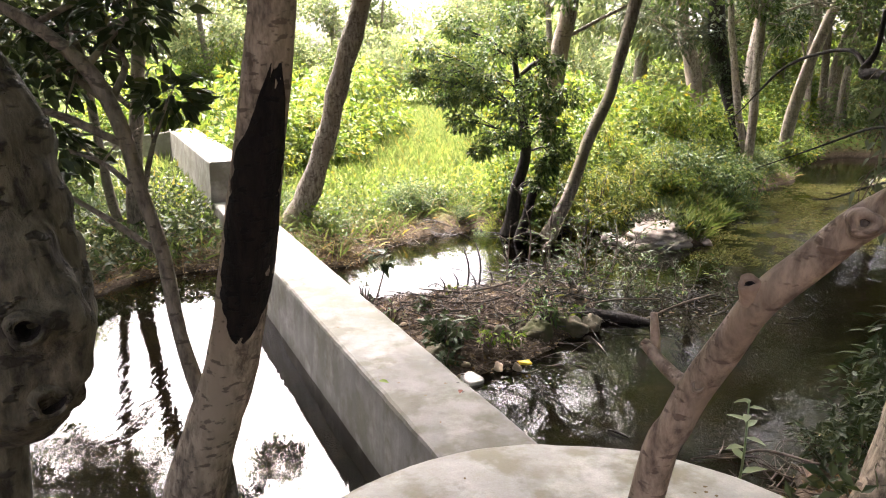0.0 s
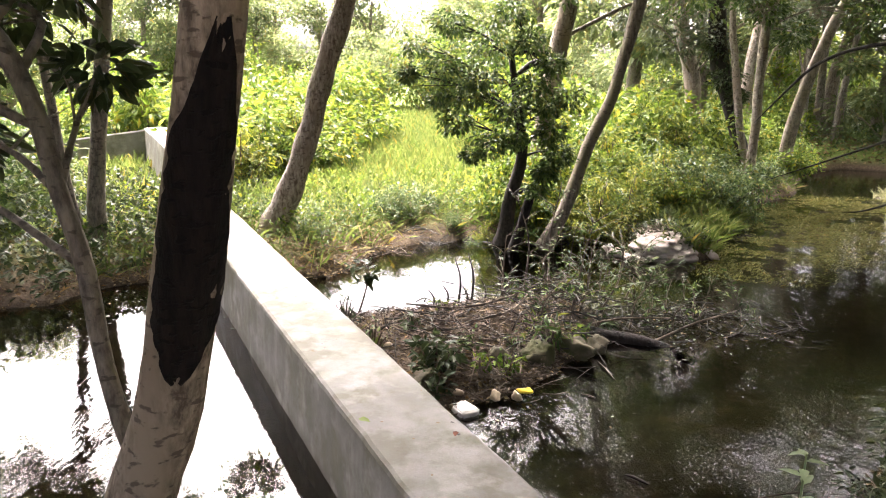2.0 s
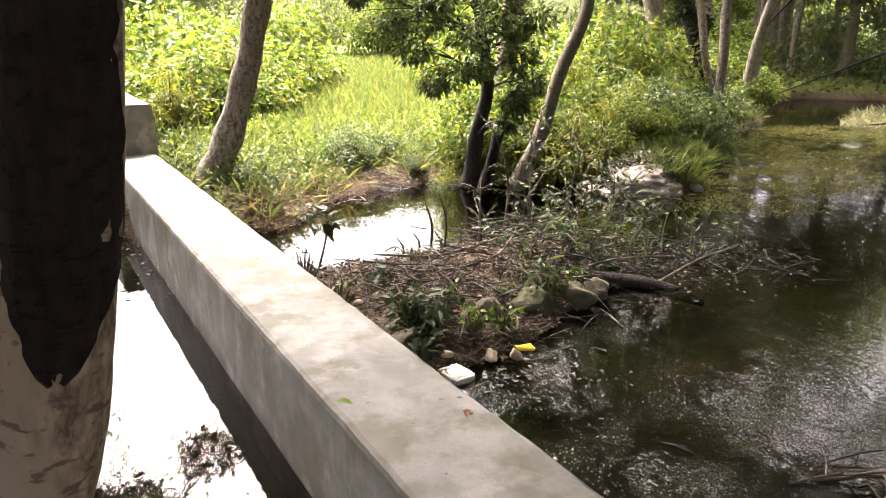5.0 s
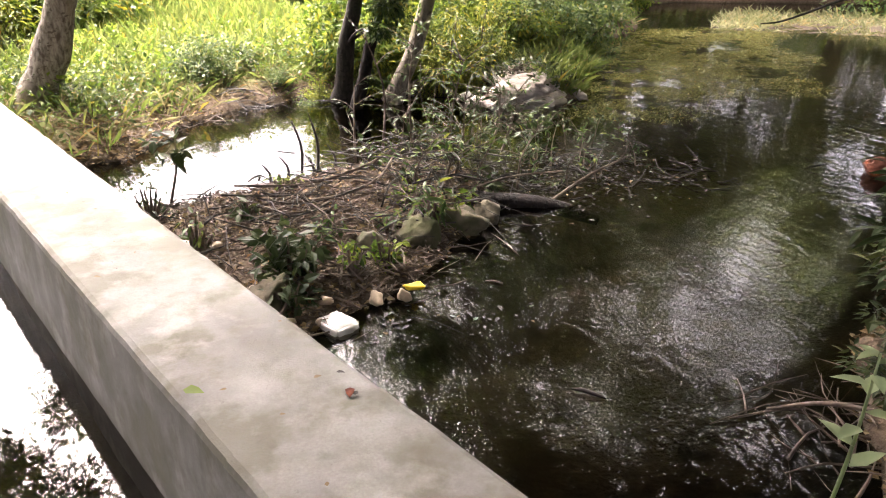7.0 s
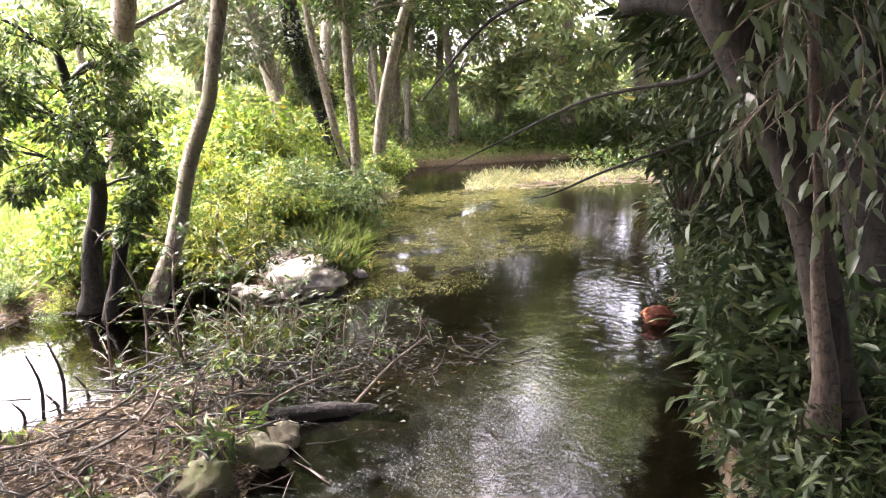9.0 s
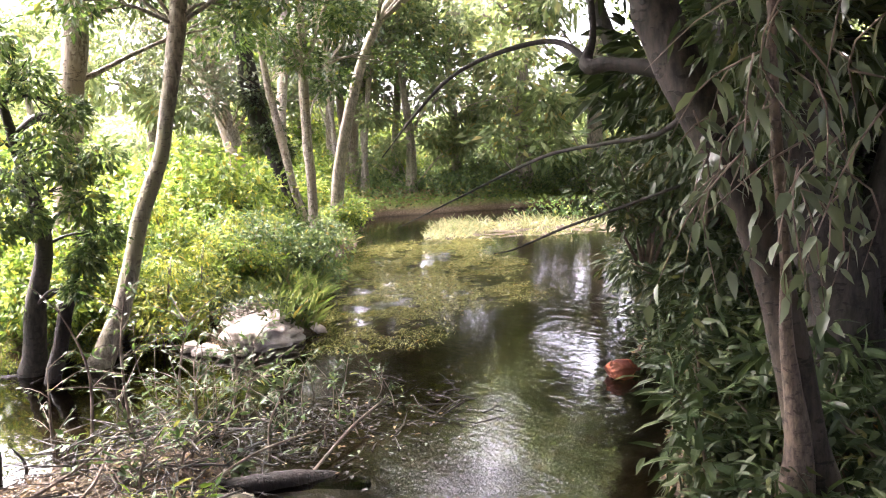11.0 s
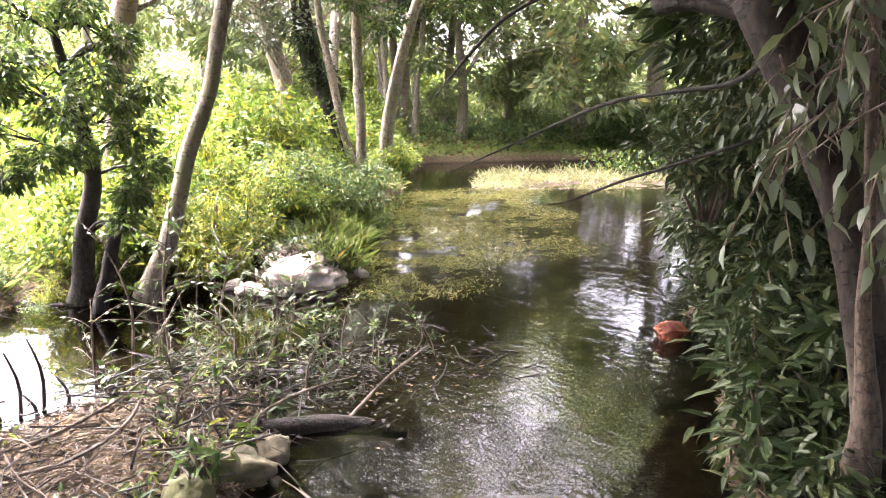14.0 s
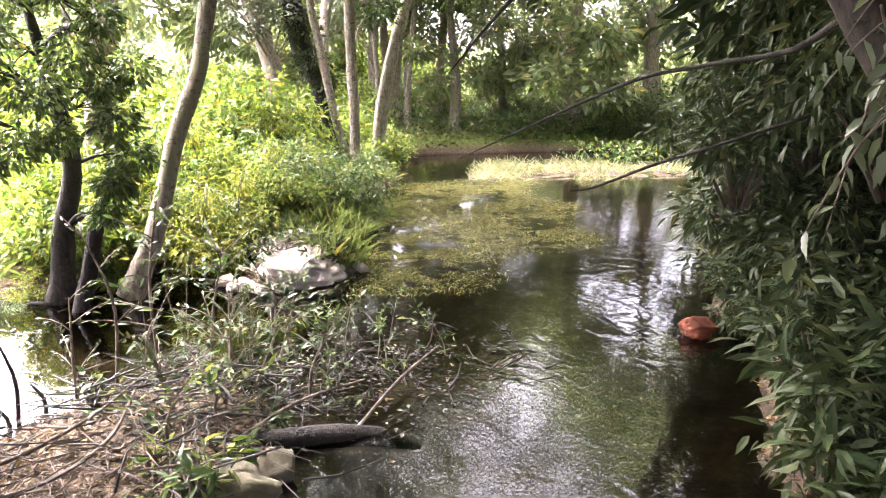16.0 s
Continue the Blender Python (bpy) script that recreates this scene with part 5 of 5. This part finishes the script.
twig_heap("twig_heap", "dark rotting twigs on the debris bank", (0.4, 7.0), (0.55, 0.5), 160, TWIG_DARK, 0.16, 0.4)
twig_heap("twig_heap", "dark wet twigs on the debris bank", (1.2, 7.7), (0.40, 0.40), 190, TWIG_DARK, 0.30, 0.42)
twig_heap("twig_heap", "red-brown roots at the bank's foot", (0.45, 5.98), (0.18, 0.10), 60, TWIG, 0.12, 0.3)
twig_heap("twig_heap", "dark flood debris floating in the stream", (2.7, 7.6), (0.55, 0.35), 130, TWIG_DARK, 0.05, 0.3, 0.0)
twig_heap("twig_heap", "dry weeds caught on the pale boulders", (3.1, 10.55), (0.16, 0.10), 90, TWIG, 0.12, 0.22, 0.27)
for x_, y_ in ((-1.5, 9.6), (-0.9, 10.3), (-0.2, 11.0), (0.6, 11.25), (1.3, 11.0), (2.0, 11.1), (4.4, 11.7)):
    twig_heap("twig_heap", "tangled dead stalks at the far water's edge", (x_, y_), (0.30, 0.14), 40, TWIG if x_ < -0.8 else TWIG_DARK, 0.07, 0.35)
twig_heap("twig_heap", "dry sticks on the near bank", (2.05, 4.15), (0.20, 0.20), 45, TWIG, 0.2, 0.42)
twig_heap("twig_heap", "brown flood litter beside the abutment", (-3.2, 9.6), (0.45, 0.35), 220, TWIG, 0.10, 0.35)
for pts in ([(-0.25, 7.35, 0.24, 0.008), (0.25, 7.2, 0.26, 0.010), (0.7, 7.4, 0.30, 0.010), (1.05, 7.7, 0.36, 0.007)],
            [(0.05, 7.0, 0.20, 0.008), (0.45, 6.95, 0.24, 0.010), (0.75, 7.15, 0.28, 0.009), (0.95, 7.5, 0.36, 0.006)],
            [(1.9, 4.35, 0.02, 0.008), (1.98, 4.1, 0.2, 0.010), (2.1, 3.7, 0.34, 0.008)],
            [(2.0, 7.0, 0.02, 0.01), (2.5, 7.35, 0.08, 0.012), (3.05, 7.7, 0.10, 0.006)],
            [(1.3, 7.0, 0.16, 0.008), (1.8, 7.3, 0.14, 0.009), (2.3, 7.45, 0.10, 0.005)]):
    b = thing("fallen_branch", pts[0][:3], "bare bleached branch lying on the debris", "branch", "branches on the debris bank")
    stem("branch_wood", pts, TWIG, b, n=20, seg=7, knobs=0.2)


def sapling(at, tip, label, leaf, count, size, shape=LANCE, stem_mat=TWIG, r=0.012, side=0.22, start=0.25, group="saplings on the debris bank", width=1.3):
    t = thing("sapling", at, label, "plant", group)
    mid = (np.array(at) + np.array(tip)) / 2 + rng.normal(0, 0.04, 3)
    pts = [(*at, r), (*mid, r * 0.75), (*tip, r * 0.25)]
    stem("stalk", pts, stem_mat, t, n=10, seg=6)
    line = spline(pts, 40)
    lines, P, D = [], [], []
    for k in range(max(3, count // 7)):
        q = line[int(rng.uniform(start, 1) * 39)][:3]
        d = np.array([rng.normal(0, side), rng.normal(0, side), rng.uniform(0.02, side)])
        lines.append([(*q, r * 0.35), (*(q + d * 0.5 + [0, 0, 0.02]), r * 0.25), (*(q + d), r * 0.1)])
        for f in np.linspace(0.2, 1, 7):
            P.append(q + d * f)
            D.append(d * 2 + rng.normal(0, 0.25, 3) - [0, 0, 0.1])
    tagged(stems("twig_mass", lines, stem_mat, t, n=4, seg=4), kind="stuff")
    leaves("foliage", np.array(P), np.array(D), size * rng.uniform(0.6, 1.3, len(P)), leaf, shape, t, width=width)
    return t


SAP = "spindly green sapling rising from the debris"
for at, tip, leaf, n_, s in (((1.23, 8.2, 0.1), (1.32, 8.25, 1.25), LEAF_MID, 60, 0.09), ((0.95, 8.1, 0.1), (0.85, 8.2, 1.15), LEAF_GREY, 24, 0.08), ((1.5, 8.0, 0.1), (1.65, 8.05, 0.95), LEAF_MID, 80, 0.09),
                             ((1.45, 7.6, 0.1), (1.55, 7.7, 0.72), LEAF_DARK, 90, 0.10), ((1.75, 7.9, 0.05), (1.95, 8.0, 0.7), LEAF_DARK, 90, 0.10), ((1.15, 7.5, 0.1), (1.05, 7.6, 0.62), LEAF_DARK, 50, 0.09),
                             ((1.35, 7.2, 0.1), (1.4, 7.25, 0.5), LEAF_MID, 60, 0.09), ((1.0, 7.0, 0.12), (1.05, 7.05, 0.45), LEAF_MID, 40, 0.08), ((1.9, 7.4, 0.0), (2.1, 7.5, 0.45), LEAF_DARK, 60, 0.09),
                             ((2.1, 8.4, -0.05), (2.3, 8.5, 0.55), LEAF_MID, 60, 0.10), ((0.75, 8.3, 0.05), (0.78, 8.35, 0.7), LEAF_DARK, 30, 0.07)):
    sapling(at, tip, SAP, leaf, int(n_ * 1.7), s * 0.72)
for x_, y_, h_ in ((2.2, 7.9, 0.42), (2.6, 7.7, 0.3), (3.0, 7.9, 0.28), (2.5, 8.3, 0.4), (1.9, 8.4, 0.6), (3.3, 8.1, 0.22), (2.3, 7.3, 0.3), (2.8, 8.5, 0.35), (1.6, 8.7, 0.8), (2.0, 9.0, 0.5), (2.1, 7.6, 0.5), (2.4, 7.9, 0.45), (2.7, 8.0, 0.4), (1.8, 8.1, 0.6), (2.2, 8.2, 0.55), (3.1, 7.7, 0.25), (2.9, 8.2, 0.35), (1.7, 7.6, 0.55), (1.5, 8.4, 0.75), (2.6, 7.4, 0.25), (1.2, 8.6, 0.7), (2.3, 8.7, 0.5)):
    sapling((x_, y_, -0.05), (x_ + rng.normal(0, 0.08), y_ + rng.normal(0, 0.08), h_), "wispy weed standing in shallow water", (LEAF_DARK, LEAF_MID)[int(rng.integers(0, 2))], 34, 0.06, r=0.006, side=0.15, start=0.1, group="weeds in the shallows")
sapling((-0.72, 7.55, 0.05), (-0.62, 7.6, 0.55), "small dark-leaved plant beside the weir", LEAF_DARK, 50, 0.09, OVATE, side=0.14)
bush("herb_clump", "dark green leafy herb clump on the debris bank", (0.02, 6.0, 0.12), 0.22, 0.30, LEAF_DARK, 260, 0.085, OVATE, category="plant", group="herbs on the debris bank")
bush("herb_clump", "green leafy herb clump beside the weir", (-0.02, 5.75, 0.05), 0.14, 0.22, LEAF_DARK, 130, 0.085, OVATE, category="plant", group="herbs on the debris bank")
bush("herb_clump", "yellow-green herb among mossy rocks", (0.38, 6.02, 0.16), 0.10, 0.16, LEAF_SUN, 70, 0.06, OVATE, category="plant", group="herbs on the debris bank")
for i, (x_, y_) in enumerate(((-0.5, 6.5), (-0.2, 6.9), (0.9, 7.0), (0.3, 6.5), (-0.8, 7.1), (1.3, 6.95), (0.7, 6.55), (1.6, 7.3), (0.1, 7.6), (0.8, 7.9), (1.0, 7.4), (0.6, 6.1))):
    bush("herb_clump", "small weed growing among flood debris", (x_, y_, on_ground(x_, y_)), rng.uniform(0.08, 0.16), rng.uniform(0.12, 0.28), (LEAF_MID, LEAF_DARK, LEAF_SUN)[i % 3], 60, 0.075, (LANCE, OVATE)[i % 2], category="plant", group="herbs on the debris bank")
bush("herb_clump", "grassy herb by the mossy rocks", (1.0, 6.6, 0.16), 0.14, 0.22, LEAF_MID, 120, 0.10, LANCE, category="plant", group="herbs on the debris bank")
for x, y, h_ in ((0.28, 8.25, 0.45), (0.42, 8.3, 0.5), (0.15, 8.1, 0.2), (0.55, 8.2, 0.25), (0.0, 8.0, 0.18), (0.35, 8.05, 0.22)):
    b = thing("dead_stalk", (x, y, 0), "dead upright twig stub at the pool's edge", "stalk", "dead stalks")
    stem("stalk_wood", [(x, y, -0.05, 0.014), (x + 0.02, y, h_ * 0.5, 0.012), (x - 0.04, y + 0.02, h_, 0.006)], TWIG_DARK, b, n=6, seg=6)


# pale large-leaved plant on the near bank
def build_pale_plant():
    at = (1.68, 3.72, 0.02)
    t = thing("pale_plant", at, "young plant with large pale green leaves", "plant")
    stem("stalk", [(1.66, 3.74, 0.0, 0.008), (1.68, 3.72, 0.35, 0.007), (1.67, 3.70, 0.72, 0.004)], LEAF_PALE, t, n=8, seg=6, knobs=0)
    V, F = leaf_arrays(np.zeros((1, 3)), np.array([[1.0, 0, 0]]), 1.0, OVATE, 0.85, 0.0)
    me = mesh_of("leaf", V, F, LEAF_PALE, True)
    for i, z in enumerate((0.28, 0.36, 0.44, 0.50, 0.56, 0.60, 0.64, 0.68, 0.70, 0.72)):
        ob = new("leaf", me)
        ob.parent = t
        ob.matrix_parent_inverse = Matrix.Translation(-t.location)
        s = 0.15 - 0.06 * i / 9
        ob.matrix_basis = Matrix.Translation((1.675, 3.71, z)) @ Euler((0, -0.25 + 0.03 * i, i * 1.75)).to_matrix().to_4x4() @ Matrix.Diagonal((s, s, s, 1))


build_pale_plant()


# ---------------------------------------------------------------- leaves and litter on the weir
def fallen(x, y, z, mat, label, s=0.05):
    V, F = leaf_arrays(np.array([(0.0, 0, 0)]), np.array([[1.0, 0.3, 0.0]]), s, OVATE, 1.3, 0.1)
    V[:, 2] -= V[:, 2].min() - 0.003
    ob = new("fallen_leaf", mesh_of("fallen_leaf", V, F, mat, True))
    ob.location = (x, y, z)
    ob.rotation_euler = (0, 0, rng.uniform(0, 6.28))
    tagged(ob, label, "leaf", "fallen leaves on the weir")


fallen(-0.40, 4.28, 0.575, LEAF_SUN, "yellow-green fallen leaf lying on concrete", 0.07)
fallen(0.11, 4.16, 0.572, ORANGE, "small red fallen leaf lying on concrete", 0.05)
for i in range(34):
    q = DAM @ Vector((rng.uniform(0.0, 6.5), rng.uniform(-0.22, 0.22), 0))
    fallen(q.x, q.y, 0.571, LEAF_DRY if i % 3 else TWIG_DARK, "small dry brown leaf lying on concrete", rng.uniform(0.012, 0.032))
for i in range(14):
    a_, r_ = rng.uniform(0, 3.14), rng.uniform(0.1, 1.1)
    fallen(0.52 + r_ * math.cos(a_), 2.06 + r_ * math.sin(a_), 0.738, LEAF_DRY, "small dry brown leaf lying on concrete", rng.uniform(0.015, 0.04))


# ---------------------------------------------------------------- ground cover
def spread(name, label, category, area, count, mat, shape, size, rise, lean_=0.6, width=1.0, zmin=0.03, zmax=9, near_water=None, patch=0.0):
    P = rng.uniform((area[0], area[1]), (area[2], area[3]), (count, 2))
    if patch:
        v = np.array([noise.noise(Vector((p[0] * 0.6, p[1] * 0.6, 9.0))) for p in P])
        P = P[v > patch - 0.5 * rng.uniform(0, 1, len(P))]
    h = height(P[:, 0], P[:, 1])
    keep = (h > zmin) & (h < zmax)
    s_, y_ = (P[:, 0] - 0.18) * -0.4202 + (P[:, 1] - 3.6) * 0.9074, (P[:, 0] - 0.18) * -0.9074 + (P[:, 1] - 3.6) * -0.4202
    keep &= ~((np.abs(y_) < 0.36) & (s_ > -1.2) & (s_ < 14.2)) & (np.hypot(P[:, 0] - 0.52, P[:, 1] - 2.06) > 1.35) & (np.hypot(P[:, 0], P[:, 1] - 1.0) > 1.3)
    if near_water is not None:
        d = np.minimum(signed(P, POND), signed(P, STREAM))
        keep &= d < near_water
    P, h = P[keep], h[keep]
    n = len(P)
    Q = np.column_stack([P, h + rng.uniform(0, rise, n) - 0.01])
    D = np.column_stack([rng.normal(0, lean_, (n, 2)), np.full(n, 0.8)])
    ob = leaves(name, Q, D, size * rng.uniform(0.5, 1.4, n), mat, shape, width=width)
    return tagged(ob, label, category, kind="stuff")


spread("grass", "tall sunlit meadow grass", "grass", (-9, 11, 9, 34), 80000, GRASS, BLADE, 0.34, 0.02, 0.55, 1.3, zmin=0.3)
spread("grass", "long grass on the stream banks", "grass", (-4, 8.5, 10, 20), 30000, GRASS, BLADE, 0.24, 0.02, 0.9, 1.0, zmin=0.05, near_water=2.2, patch=0.05)
spread("grass", "dry straw-coloured grass on the stream banks", "grass", (-4, 8.0, 10, 20), 22000, GRASS_DRY, BLADE, 0.22, 0.02, 1.2, 0.8, zmin=0.05, near_water=1.8, patch=0.1)
spread("sedge", "dense sedge beside the pale boulders", "grass", (3.3, 10.2, 6.2, 14), 10000, GRASS, BLADE, 0.30, 0.02, 0.7, 1.2, zmin=0.0, near_water=0.5)
spread("grass", "pale grass on the sandbar", "grass", (8.5, 12.5, 16, 18.5), 12000, GRASS_PALE, BLADE, 0.20, 0.02, 0.9, 1.2, zmin=-0.02, patch=0.32)
spread("herbs", "low herbs on the bank at the stream's bend", "plants", (13, 15, 24, 27), 30000, LEAF_MID, PLAIN, 0.13, 0.5, 1.2, 1.1, zmin=-0.03)
spread("herbs", "shaded weeds on the flat beyond the stream's head", "plants", (8.5, 19.5, 24, 32), 26000, LEAF_MID, PLAIN, 0.12, 0.6, 1.2, 1.1, zmin=0.05, patch=0.05)
spread("leaf_litter", "brown leaf litter under the trees at the bend", "leaves", (8.5, 19.5, 22, 32), 14000, LEAF_DRY, PLAIN, 0.12, 0.02, 3.0, 1.2, zmin=0.0)
spread("herbs", "low leafy herbs on the far bank", "plants", (-4, 9, 8, 18), 60000, LEAF_MID, PLAIN, 0.06, 0.26, 1.2, 1.1, zmin=0.14, patch=0.10, near_water=1.9)
spread("herbs", "fresh green creeping herbs on the far bank", "plants", (-5, 9, 8, 22), 60000, LEAF_SUN, PLAIN, 0.065, 0.36, 1.2, 1.1, zmin=0.24, patch=0.08, near_water=3.0)
# dark leaves put the shade of this bank into the colour
spread("herbs", "low leafy herbs on the pond's bank", "plants", (-12, 6.5, -2.6, 14), 36000, LEAF_DARK, PLAIN, 0.09, 0.30, 1.2, 1.2, zmin=0.03, patch=0.05)
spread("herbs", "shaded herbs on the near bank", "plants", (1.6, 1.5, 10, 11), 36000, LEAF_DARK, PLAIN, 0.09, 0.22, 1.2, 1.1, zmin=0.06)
spread("leaf_litter", "dry brown leaf litter", "leaves", (-5, 3, 6, 13), 45000, LEAF_DRY, PLAIN, 0.05, 0.02, 3.0, 1.2, zmin=-0.01, zmax=0.45)
spread("flood_litter", "dark broken flood litter on the debris bank", "litter", (-1.6, 5.2, 2.0, 8.6), 16000, TWIG, PLAIN, 0.05, 0.05, 3.0, 0.7, zmin=0.0)

spread("leaf_litter", "brown leaf litter on the trampled far shore", "leaves", (-3.6, 8.6, 0.2, 10.6), 5000, LEAF_DRY, PLAIN, 0.06, 0.03, 2.5, 1.1, zmin=-0.02)


def build_flotsam():
    """Dead leaves and scum drifting on the slack water beside the debris bank."""
    Q = np.column_stack([rng.normal(2.5, 0.5, 900), rng.normal(7.7, 0.42, 900)])
    Q = np.vstack([Q, np.column_stack([rng.uniform(-3.4, -1.6, 260), rng.uniform(7.0, 8.8, 260)]), np.column_stack([rng.normal(0.75, 0.3, 70), rng.normal(5.55, 0.12, 70)])])
    Q = Q[height(Q[:, 0], Q[:, 1]) < -0.01]
    Q = np.column_stack([Q, rng.uniform(0.002, 0.006, len(Q))])
    D = np.column_stack([rng.normal(0, 1, (len(Q), 2)), np.full(len(Q), 0.0)])
    for mat, label, part_ in ((LEAF_DRY, "pale dead leaves floating on the water", slice(0, None, 10)), (TWIG_DARK, "dark sodden leaves floating on the water", slice(1, None, 2)), (LEAF_GREY, "grey-green leaf scum floating on the water", slice(2, None, 10))):
        tagged(leaves("floating_leaves", Q[part_], D[part_], 0.045 * rng.uniform(0.4, 1.3, len(Q[part_])), mat, OVATE, spin=0.05), label, "leaves", kind="stuff")


build_flotsam()


def build_weed():
    """Floating mats of yellow-green water weed in the shallow reach."""
    P = rng.uniform((2.0, 8.0), (10.5, 17.5), (220000, 2))
    v = np.array([0.7 * noise.noise(Vector((p[0] * 1.2, p[1] * 1.7, 3.0))) + 0.5 * noise.noise(Vector((p[0] * 5.2, p[1] * 6.5, 5.0))) for p in P])
    d = np.where(v > 0.16, 1.0, signed(P, WEED) + 0.9 * np.array([noise.noise(Vector((p[0] * 0.5, p[1] * 0.5, 8.0))) for p in P]) - 0.3)
    h = height(P[:, 0], P[:, 1])
    P = P[(d < 0.35 * rng.uniform(-1, 1, len(P))) & (h < 0.02)]
    Q = np.column_stack([P, rng.uniform(0.002, 0.012, len(P))])
    D = np.column_stack([rng.normal(-0.8, 0.5, len(P)), rng.normal(-0.9, 0.5, len(P)), rng.normal(0.0, 0.02, len(P))])
    ob = leaves("water_weed", Q, D, 0.07 * rng.uniform(0.3, 1.3, len(P)), ALGAE, PLAIN, spin=0.15, width=0.26)
    tagged(ob, "matted yellow-green water weed in the shallows", "water weed", kind="stuff")


build_weed()
